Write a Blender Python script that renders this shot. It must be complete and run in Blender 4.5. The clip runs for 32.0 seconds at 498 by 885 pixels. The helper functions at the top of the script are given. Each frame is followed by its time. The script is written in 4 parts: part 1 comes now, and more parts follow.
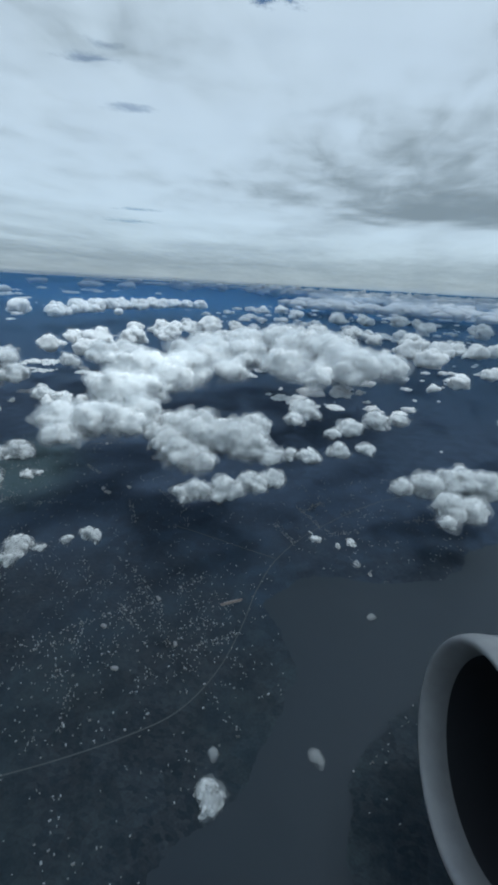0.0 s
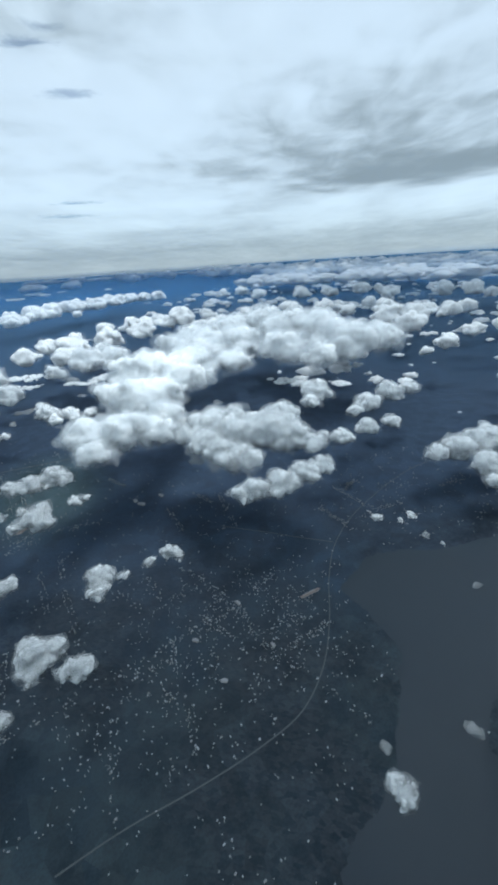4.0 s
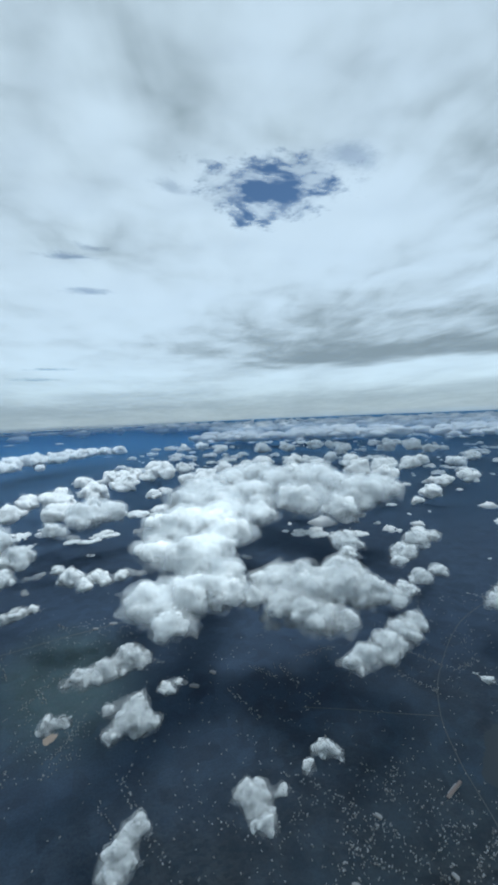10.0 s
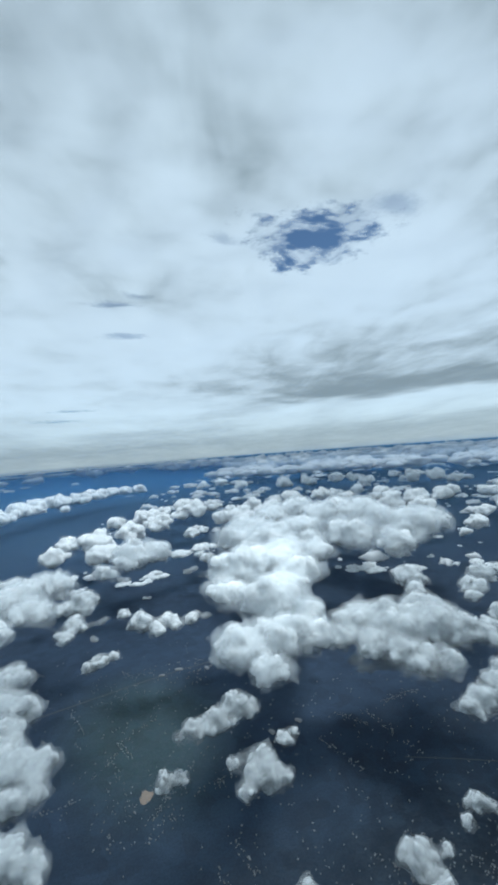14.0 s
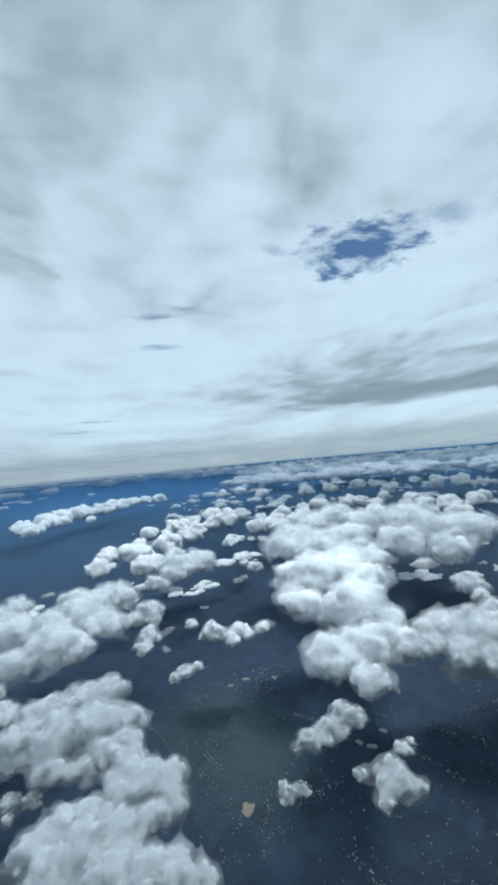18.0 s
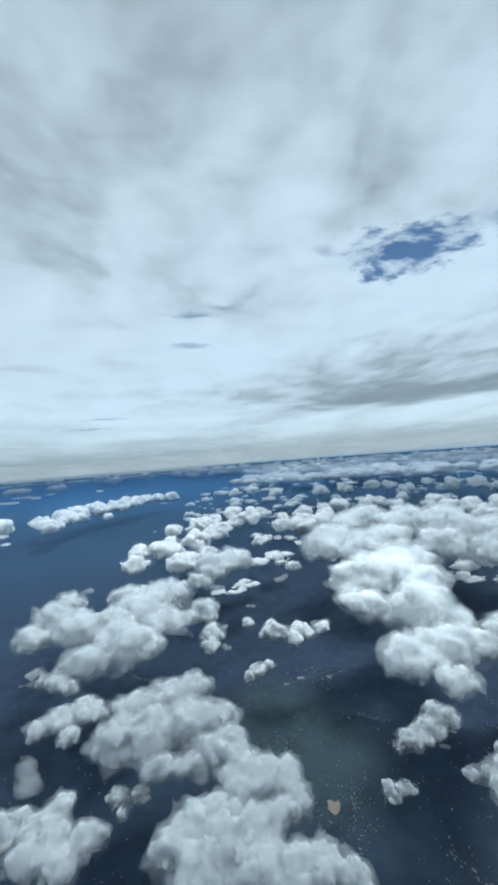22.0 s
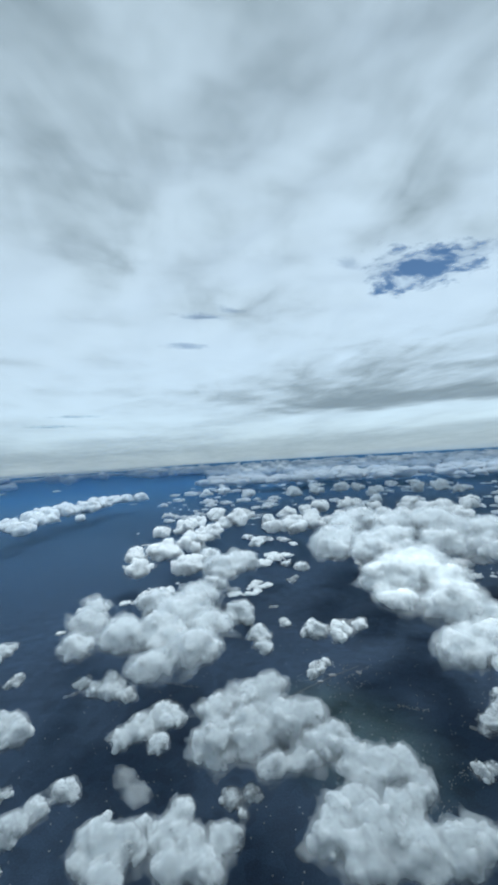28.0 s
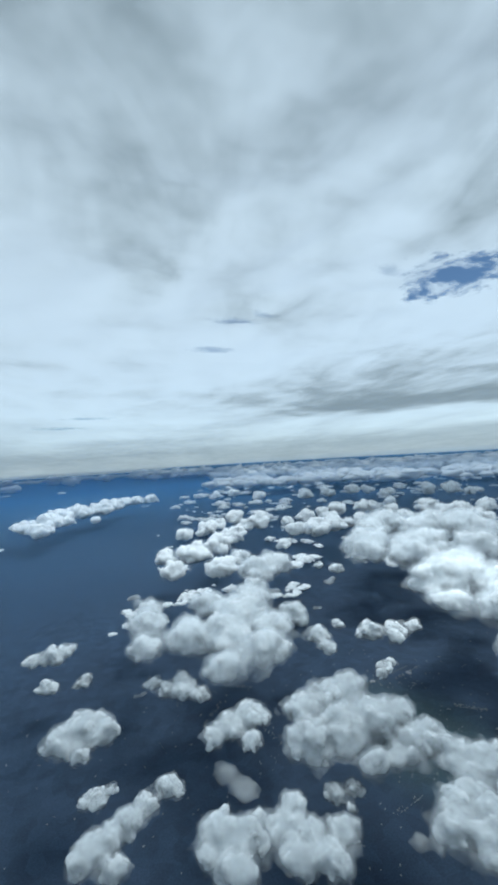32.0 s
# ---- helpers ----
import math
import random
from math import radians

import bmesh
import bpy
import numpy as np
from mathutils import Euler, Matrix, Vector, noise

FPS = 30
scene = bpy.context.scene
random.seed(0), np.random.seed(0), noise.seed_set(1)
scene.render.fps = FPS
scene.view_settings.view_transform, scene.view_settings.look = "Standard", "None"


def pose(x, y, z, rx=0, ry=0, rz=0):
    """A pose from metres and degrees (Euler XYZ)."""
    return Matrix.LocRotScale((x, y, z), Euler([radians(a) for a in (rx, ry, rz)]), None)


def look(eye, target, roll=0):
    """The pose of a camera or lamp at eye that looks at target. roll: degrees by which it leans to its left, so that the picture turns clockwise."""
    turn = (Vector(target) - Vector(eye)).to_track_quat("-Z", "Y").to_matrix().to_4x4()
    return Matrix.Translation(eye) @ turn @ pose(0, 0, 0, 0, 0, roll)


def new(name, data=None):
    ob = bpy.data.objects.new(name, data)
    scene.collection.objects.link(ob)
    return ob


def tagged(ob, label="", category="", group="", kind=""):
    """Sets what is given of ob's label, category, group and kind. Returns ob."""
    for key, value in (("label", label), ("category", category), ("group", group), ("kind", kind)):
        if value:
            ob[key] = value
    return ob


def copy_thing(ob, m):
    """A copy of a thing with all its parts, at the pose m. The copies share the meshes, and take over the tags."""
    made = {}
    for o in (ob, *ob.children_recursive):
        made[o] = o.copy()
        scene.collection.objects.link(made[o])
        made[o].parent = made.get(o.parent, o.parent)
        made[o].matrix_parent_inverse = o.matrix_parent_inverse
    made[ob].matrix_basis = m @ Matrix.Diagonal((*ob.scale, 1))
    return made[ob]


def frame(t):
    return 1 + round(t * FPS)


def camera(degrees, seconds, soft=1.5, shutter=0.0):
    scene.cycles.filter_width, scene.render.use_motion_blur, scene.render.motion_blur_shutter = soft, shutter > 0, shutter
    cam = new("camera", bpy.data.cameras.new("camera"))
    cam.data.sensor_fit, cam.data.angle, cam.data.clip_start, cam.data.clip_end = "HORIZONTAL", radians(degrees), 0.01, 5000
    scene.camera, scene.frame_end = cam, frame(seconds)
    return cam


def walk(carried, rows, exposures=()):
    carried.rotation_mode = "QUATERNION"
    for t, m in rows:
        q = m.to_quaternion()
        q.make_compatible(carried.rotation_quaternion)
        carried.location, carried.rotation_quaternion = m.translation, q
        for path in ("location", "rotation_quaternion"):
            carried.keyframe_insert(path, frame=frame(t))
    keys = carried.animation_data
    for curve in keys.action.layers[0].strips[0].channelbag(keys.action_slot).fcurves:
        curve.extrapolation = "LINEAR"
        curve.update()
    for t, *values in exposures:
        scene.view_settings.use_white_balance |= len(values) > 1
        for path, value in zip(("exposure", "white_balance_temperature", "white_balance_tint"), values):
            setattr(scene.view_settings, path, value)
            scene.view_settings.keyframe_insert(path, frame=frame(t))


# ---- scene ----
# The land, the clouds and the flight stand at about one seventeenth of their true size,
# so that the horizon lies within reach of the lens.
cam = camera(64.2, 32.0, soft=3.5)
# seconds, eye, yaw, pitch, roll
PATH = [
    (0.0, 0.00, 0.00, 115.00, -0.60, -22.18, 3.31),
    (0.5, -4.01, 0.73, 115.39, -0.15, -22.56, 2.25),
    (1.0, -8.02, 1.46, 115.77, -1.21, -22.95, 1.42),
    (1.5, -12.04, 2.19, 116.16, -1.61, -23.12, 1.33),
    (2.0, -16.06, 2.92, 116.55, -5.32, -22.89, 4.48),
    (2.5, -20.08, 3.66, 116.94, -6.53, -23.31, 2.27),
    (3.0, -24.10, 4.40, 117.33, -4.91, -24.31, -3.34),
    (3.5, -28.13, 5.14, 117.72, -5.07, -24.62, -3.50),
    (5.5, -44.27, 8.15, 119.28, -7.17, -23.66, -4.33),
    (6.0, -48.32, 8.90, 119.67, -11.77, -21.87, -0.90),
    (6.5, -52.36, 9.66, 120.07, -11.19, -19.74, -1.95),
    (7.0, -56.41, 10.43, 120.46, -11.50, -17.76, -2.32),
    (7.5, -60.46, 11.19, 120.85, -12.23, -15.77, -2.88),
    (8.0, -64.52, 11.96, 121.25, -12.58, -13.59, -3.18),
    (8.5, -68.57, 12.73, 121.64, -14.30, -11.36, -1.61),
    (9.0, -72.63, 13.51, 122.04, -14.49, -9.21, -0.14),
    (9.1, -76.05, 14.16, 122.37, -14.57, -8.30, -0.56),
    (9.2, -79.46, 14.82, 122.70, -14.64, -7.38, -0.97),
    (9.3, -82.88, 15.47, 123.03, -14.72, -6.47, -1.39),
    (9.4, -86.29, 16.13, 123.37, -14.80, -5.56, -1.81),
    (9.5, -89.71, 16.79, 123.70, -14.88, -4.65, -2.22),
    (10.0, -93.78, 17.57, 124.10, -15.37, -3.76, -2.42),
    (10.5, -97.86, 18.37, 124.49, -15.31, -2.76, -2.49),
    (11.0, -101.94, 19.16, 124.89, -16.62, -2.00, -2.39),
    (11.5, -106.03, 19.96, 125.29, -16.65, -0.96, -3.91),
    (12.0, -110.12, 20.76, 125.69, -16.03, -0.31, -4.82),
    (12.5, -114.21, 21.56, 126.09, -14.74, 0.44, -4.22),
    (13.0, -118.30, 22.37, 126.49, -14.70, 0.96, -4.15),
    (13.5, -122.40, 23.17, 126.89, -14.56, 1.12, -4.02),
    (14.0, -126.50, 23.98, 127.29, -14.61, 1.27, -4.25),
    (14.5, -130.60, 24.80, 127.69, -13.56, 1.36, -4.33),
    (16.5, -147.04, 28.08, 129.30, -13.80, 1.65, -5.41),
    (17.0, -151.16, 28.91, 129.71, -13.61, 1.92, -5.15),
    (17.5, -155.28, 29.74, 130.11, -13.72, 2.26, -5.11),
    (18.0, -159.40, 30.57, 130.52, -13.63, 2.49, -5.07),
    (18.5, -163.53, 31.41, 130.92, -13.87, 2.70, -4.93),
    (19.0, -167.65, 32.25, 131.33, -13.49, 2.78, -4.89),
    (19.5, -171.79, 33.09, 131.74, -12.66, 2.62, -5.00),
    (20.0, -175.92, 33.94, 132.14, -13.22, 3.30, -4.52),
    (20.5, -180.06, 34.78, 132.55, -13.33, 3.42, -4.53),
    (21.0, -184.20, 35.63, 132.96, -13.30, 3.56, -4.50),
    (21.5, -188.35, 36.49, 133.36, -13.51, 3.15, -4.12),
    (22.0, -192.49, 37.34, 133.77, -13.41, 2.35, -4.26),
    (22.5, -196.64, 38.20, 134.18, -15.24, 2.24, -3.37),
    (23.0, -200.80, 39.06, 134.59, -16.25, 2.50, 0.07),
    (23.5, -204.95, 39.93, 135.00, -15.52, 2.62, -0.92),
    (24.0, -209.11, 40.79, 135.41, -15.45, 2.57, -1.46),
    (24.5, -213.27, 41.66, 135.82, -14.77, 2.54, 0.20),
    (25.0, -217.44, 42.54, 136.23, -14.71, 2.43, -0.05),
    (25.5, -221.60, 43.41, 136.65, -14.61, 2.43, -0.28),
    (27.5, -238.31, 46.94, 138.30, -20.33, 2.22, -2.78),
    (28.0, -242.49, 47.83, 138.71, -19.93, 2.04, -3.39),
    (28.5, -246.67, 48.72, 139.13, -20.15, 2.13, -3.22),
    (29.0, -250.86, 49.62, 139.54, -19.82, 2.30, -1.92),
    (29.5, -255.05, 50.51, 139.96, -20.55, 1.98, -1.55),
    (30.0, -259.25, 51.41, 140.37, -20.63, 2.09, -2.00),
    (30.5, -263.45, 52.32, 140.79, -20.61, 2.15, -2.30),
    (31.0, -267.65, 53.22, 141.21, -20.56, 2.35, -2.60),
    (31.5, -271.85, 54.13, 141.62, -20.55, 2.07, -3.05),
    (32.0, -276.06, 55.04, 142.04, -20.22, 2.26, -3.34),
]

walk(cam, [
    (t, Matrix.Translation((x, y, z)) @ pose(0, 0, 0, 0, 0, yaw) @ pose(0, 0, 0, 90 + pitch) @ pose(0, 0, 0, 0, 0, roll))
    for t, x, y, z, yaw, pitch, roll in PATH],
     exposures=[(0.0, -0.52, 5680, 1), (1.5, -0.24, 5680, 1), (6.0, -0.19, 5680, 1), (9.0, -0.3, 5620, -1), (12.0, -0.38, 5610, -1), (14.5, -0.34, 5610, -1), (20.0, -0.32, 5610, -1), (32.0, -0.35, 5610, -1)])

# ---- world and sun ----
SUN_ELEVATION, SUN_AZIMUTH = 67.0, 57.0   # degrees above the horizon; degrees from +y towards +x
world = bpy.data.worlds.new("sky")
scene.world = world
world.use_nodes = True
wn, wl = world.node_tree.nodes, world.node_tree.links
sky = wn.new("ShaderNodeTexSky")
sky.sky_type, sky.sun_disc = "NISHITA", False
sky.sun_elevation, sky.sun_rotation = radians(SUN_ELEVATION), radians(SUN_AZIMUTH)
sky.altitude, sky.air_density, sky.dust_density, sky.ozone_density = 3000, 1.15, 0.1, 1.0
wn["Background"].inputs["Strength"].default_value = 0.09
wl.new(sky.outputs["Color"], wn["Background"].inputs["Color"])

sun = new("sun", bpy.data.lights.new("sun", "SUN"))
sun.data.energy, sun.data.angle, sun.data.color = 5.3, radians(22.0), (1.0, 0.965, 0.92)
az, el = radians(SUN_AZIMUTH), radians(SUN_ELEVATION)
sun.matrix_world = look((0, 0, 600), (-300 * math.sin(az) * math.cos(el), -300 * math.cos(az) * math.cos(el), 600 - 300 * math.sin(el)))

scene.cycles.transparent_max_bounces = 48
scene.cycles.max_bounces, scene.cycles.diffuse_bounces = 12, 8
# ---- materials ----
def material(name):
    mat = bpy.data.materials.new(name)
    mat.use_nodes = True
    nt = mat.node_tree
    nt.nodes.clear()
    out = nt.nodes.new("ShaderNodeOutputMaterial")
    return mat, nt, out


class Graph:
    """Short ways to add nodes to one material."""

    def __init__(self, nt):
        self.nt = nt

    def put(self, kind, **inputs):
        node = self.nt.nodes.new(kind)
        for key, value in inputs.items():
            self.feed(node.inputs[key.replace("_", " ")], value)
        return node

    def feed(self, socket, value):
        if isinstance(value, bpy.types.NodeSocket):
            self.nt.links.new(value, socket)
        else:
            socket.default_value = value

    def place(self):
        return self.put("ShaderNodeNewGeometry").outputs["Position"]

    def math(self, op, a, b=0.0, c=0.0, clamp=False):
        node = self.nt.nodes.new("ShaderNodeMath")
        node.operation, node.use_clamp = op, clamp
        for s, v in zip(node.inputs, (a, b, c)):
            self.feed(s, v)
        return node.outputs[0]

    def noise(self, place, scale, detail=4.0, rough=0.55, warp=0.0):
        node = self.put("ShaderNodeTexNoise", Vector=place, Scale=scale, Detail=detail, Roughness=rough, Distortion=warp)
        return node.outputs["Fac"]

    def span(self, value, a, b, c=0.0, d=1.0, soft=True):
        node = self.nt.nodes.new("ShaderNodeMapRange")
        node.interpolation_type = "SMOOTHSTEP" if soft else "LINEAR"
        for s, v in zip(node.inputs, (value, a, b, c, d)):
            self.feed(s, v)
        return node.outputs[0]

    def moved(self, place, loc=(0, 0, 0), scale=(1, 1, 1), turn=0.0):
        """Coordinates in a frame that stands at loc, turned about z, with its axes that long."""
        a = self.nt.nodes.new("ShaderNodeMapping")
        a.vector_type = "TEXTURE"
        self.feed(a.inputs["Vector"], place)
        a.inputs["Location"].default_value = loc
        a.inputs["Rotation"].default_value = (0, 0, radians(turn))
        a.inputs["Scale"].default_value = scale
        return a.outputs[0]

    def length(self, vec):
        node = self.nt.nodes.new("ShaderNodeVectorMath")
        node.operation = "LENGTH"
        self.feed(node.inputs[0], vec)
        return node.outputs["Value"]

    def mix(self, fac, a, b):
        node = self.nt.nodes.new("ShaderNodeMix")
        node.data_type = "RGBA"
        for key, v in ((0, fac), (6, a), (7, b)):
            self.feed(node.inputs[key], v)
        return node.outputs[2]

    def shaders(self, fac, a, b):
        node = self.nt.nodes.new("ShaderNodeMixShader")
        self.feed(node.inputs[0], fac)
        self.nt.links.new(a, node.inputs[1])
        self.nt.links.new(b, node.inputs[2])
        return node.outputs[0]

    def bump(self, height, strength, distance):
        return self.put("ShaderNodeBump", Height=height, Strength=strength, Distance=distance).outputs[0]


def cloud_material(name, dense, lump):
    """White droplets: scattered light, and some that comes through. dense: how much of a veil is there; lump: the size
    of its tatters.
    Small clouds are coloured darker, for their thinness and the dimmer light on them."""
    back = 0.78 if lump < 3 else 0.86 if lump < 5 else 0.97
    mat, nt, out = material(name)
    g = Graph(nt)
    p = g.place()
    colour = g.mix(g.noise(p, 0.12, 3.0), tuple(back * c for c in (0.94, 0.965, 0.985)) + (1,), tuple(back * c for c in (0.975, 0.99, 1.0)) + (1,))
    if dense < 1:
        body = g.put("ShaderNodeBsdfDiffuse", Color=colour).outputs[0]
        through_ = g.put("ShaderNodeBsdfTranslucent", Color=colour).outputs[0]
        clear = g.put("ShaderNodeBsdfTransparent").outputs[0]
        gap = g.noise(p, 0.9 / lump, 2.0, 0.5)
        made = g.shaders(g.span(gap, 0.36, 0.64, 0.7 * dense, 1.3 * dense), clear, g.shaders(0.4, body, through_))
    else:
        body = g.put("ShaderNodeBsdfPrincipled", Base_Color=colour, Roughness=1.0)
        # normals are leant upwards to soften the shading, imitating light scattered inside the cloud
        lean = nt.nodes.new("ShaderNodeVectorMath")
        lean.operation = "ADD"
        g.feed(lean.inputs[0], g.put("ShaderNodeNewGeometry").outputs["Normal"])
        lean.inputs[1].default_value = (0.0, 0.0, 1.3)
        unit = nt.nodes.new("ShaderNodeVectorMath")
        unit.operation = "NORMALIZE"
        g.feed(unit.inputs[0], lean.outputs[0])
        g.feed(body.inputs["Normal"], unit.outputs[0])
        body.inputs["Specular IOR Level"].default_value = 0.0
        body.inputs["Subsurface Weight"].default_value = 1.0
        body.inputs["Subsurface Radius"].default_value = (1, 1, 1)
        body.inputs["Subsurface Scale"].default_value = lump * 0.9
        made = body.outputs[0]
    nt.links.new(made, out.inputs[0])
    return mat


def far_cloud_material():
    mat, nt, out = material("far_cloud")
    g = Graph(nt)
    colour = g.mix(g.noise(g.place(), 0.02, 3.0), (0.93, 0.93, 0.94, 1), (0.98, 0.97, 0.97, 1))
    nt.links.new(g.shaders(0.25, g.put("ShaderNodeBsdfDiffuse", Color=colour).outputs[0], g.put("ShaderNodeBsdfTranslucent", Color=colour).outputs[0]), out.inputs[0])
    return mat


FAR_CLOUD = far_cloud_material()
SIZES = ("small", "middle", "large")
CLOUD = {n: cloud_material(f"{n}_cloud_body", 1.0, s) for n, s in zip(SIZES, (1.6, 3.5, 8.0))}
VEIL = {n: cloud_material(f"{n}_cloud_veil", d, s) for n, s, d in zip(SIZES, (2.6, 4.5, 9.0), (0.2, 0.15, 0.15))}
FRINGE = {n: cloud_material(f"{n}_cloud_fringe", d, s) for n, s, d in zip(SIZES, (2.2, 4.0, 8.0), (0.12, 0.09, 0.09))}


def deck_material():
    """The high sheet of cloud: thin bright and thick grey zones painted into its colour, with a few holes."""
    mat, nt, out = material("high_cloud_sheet")
    g = Graph(nt)
    p = g.place()
    warp_a = g.noise(p, 0.022, 5.0, 0.6)
    warp_b = g.noise(p, 0.085, 6.0, 0.7)
    wide = g.noise(p, 0.0042, 2.0, 0.45, 0.3)
    mid = g.noise(g.moved(p, (30, 0, 0), (1.0, 0.95, 1), 12), 0.012, 3.5, 0.5, 0.4)
    fine = g.noise(g.moved(p, (0, 0, 0), (1.0, 0.95, 1), 8), 0.04, 2.5, 0.5, 0.2)
    far_wide = g.noise(g.moved(p, (90, 0, 0), (1.0, 2.4, 1), -10), 0.0032, 2.5, 0.45, 0.3)
    far_fine = g.noise(g.moved(p, (50, 0, 0), (1.0, 3.0, 1), 10), 0.009, 2.0, 0.45, 0.2)
    wob = g.math("ADD", g.math("MULTIPLY", g.math("SUBTRACT", warp_a, 0.5), 1.6), g.math("MULTIPLY", g.math("SUBTRACT", warp_b, 0.5), 1.2))

    soft_wob = g.math("MULTIPLY", g.math("SUBTRACT", g.noise(p, 0.010, 2.5, 0.45), 0.5), 2.2)

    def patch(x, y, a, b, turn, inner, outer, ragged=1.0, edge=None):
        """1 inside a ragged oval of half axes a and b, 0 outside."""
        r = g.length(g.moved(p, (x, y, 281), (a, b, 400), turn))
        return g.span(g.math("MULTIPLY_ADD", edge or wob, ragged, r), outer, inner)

    def around(value, gain):
        return g.math("MULTIPLY", g.math("SUBTRACT", value, 0.5), gain)

    away = g.length(g.moved(p, (-100, 60, 0)))
    thick = g.math("MULTIPLY_ADD", g.math("SUBTRACT", wide, 0.5), g.span(away, 600.0, 1900.0, 2.2, 0.4), 0.4)
    near_relief = g.math("ADD", around(mid, 1.35), g.math("MULTIPLY", around(fine, 1.2), g.span(away, 280.0, 700.0, 1.0, 0.1)))
    far_relief = g.math("ADD", around(far_wide, 1.6), g.math("MULTIPLY", around(far_fine, 0.6), g.span(away, 700.0, 1700.0, 1.0, 0.0)))
    farther = g.span(away, 450.0, 1500.0)
    ripple = g.noise(g.moved(p, (20, 10, 0), (1.0, 2.2, 1), -12), 0.017, 4.0, 0.55, 0.6)
    relief = g.math("ADD", g.math("MULTIPLY", near_relief, g.math("SUBTRACT", 1.0, farther)), g.math("MULTIPLY", far_relief, farther))
    thick = g.math("MULTIPLY_ADD", around(ripple, 2.2), g.math("MULTIPLY", g.span(away, 170.0, 420.0, 0.35, 1.0), g.span(away, 450.0, 1400.0, 1.0, 0.3)), thick)
    thick = g.math("MULTIPLY_ADD", relief, g.span(away, 1300.0, 2800.0, 1.0, 0.3), thick)
    # far sheet greyed by distance, standing in for haze at the horizon
    thick = g.math("ADD", thick, g.span(away, 800.0, 3000.0, 0.0, 1.0))
    # grey and bright ovals put into the sheet, placed to fit the camera's view
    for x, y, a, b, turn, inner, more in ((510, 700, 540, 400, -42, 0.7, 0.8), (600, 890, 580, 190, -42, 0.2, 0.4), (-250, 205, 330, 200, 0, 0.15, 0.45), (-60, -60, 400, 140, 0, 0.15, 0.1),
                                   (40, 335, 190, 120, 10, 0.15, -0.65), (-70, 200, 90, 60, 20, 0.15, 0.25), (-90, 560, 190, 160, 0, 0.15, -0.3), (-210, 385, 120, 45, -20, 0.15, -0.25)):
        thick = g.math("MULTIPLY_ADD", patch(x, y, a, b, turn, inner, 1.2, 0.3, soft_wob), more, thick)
    # sheet made thicker overhead, mostly out of view, to dim the near clouds
    thick = g.math("ADD", thick, g.span(g.put("ShaderNodeSeparateXYZ", Vector=p).outputs["Y"], 240.0, 40.0, 0.0, 1.2))
    thick = g.span(thick, -0.2, 1.95)
    hole = g.math("MULTIPLY", patch(5, 291, 60, 52, 10, 0.45, 0.95, 0.95), g.span(g.noise(g.moved(p, (0, 0, 0), (1.4, 1, 1), 15), 0.045, 3.5, 0.55), 0.33, 0.52, 0.25, 1.0))
    for x, y, a, b, turn, deep in ((38, 243, 24, 13, 20, 0.42), (-146, 423, 26, 15, 5, 0.55), (-143, 530, 28, 14, 0, 0.5), (-124, 399, 16, 9, 10, 0.4), (-64, 297, 16, 9, 10, 0.35),
                             (-400, 1400, 85, 45, 10, 0.6), (-311, 1185, 60, 30, 0, 0.6)):
        hole = g.math("MAXIMUM", hole, g.math("MULTIPLY", patch(x, y, a, b, turn, 0.0, 1.2, 1.2), deep))
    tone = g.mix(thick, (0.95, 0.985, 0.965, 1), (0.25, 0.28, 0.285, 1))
    lower = g.put("ShaderNodeBsdfDiffuse", Color=(0.85, 0.86, 0.88, 1), Normal=g.bump(mid, 0.5, 6.0)).outputs[0]
    light = g.put("ShaderNodeBsdfTranslucent", Color=tone).outputs[0]
    sheet = g.shaders(0.8, lower, light)
    clear = g.put("ShaderNodeBsdfTransparent").outputs[0]
    cover = g.math("MULTIPLY_ADD", thick, 0.36, 0.61)
    cover = g.math("MULTIPLY", cover, g.math("SUBTRACT", 1.0, hole))
    nt.links.new(g.shaders(cover, clear, sheet), out.inputs[0])
    return mat


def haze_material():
    """Translucent sheets imitating haze: a little blue light scattered, the rest let through."""
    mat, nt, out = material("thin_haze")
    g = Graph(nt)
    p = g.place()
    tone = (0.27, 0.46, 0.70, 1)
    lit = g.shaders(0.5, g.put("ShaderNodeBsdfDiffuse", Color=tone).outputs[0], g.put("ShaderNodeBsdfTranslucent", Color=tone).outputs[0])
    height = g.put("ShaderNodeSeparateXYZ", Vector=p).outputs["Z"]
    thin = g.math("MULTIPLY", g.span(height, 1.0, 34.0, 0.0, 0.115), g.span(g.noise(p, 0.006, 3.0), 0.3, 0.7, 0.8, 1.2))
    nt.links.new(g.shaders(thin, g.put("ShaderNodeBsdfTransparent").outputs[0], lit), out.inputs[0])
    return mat


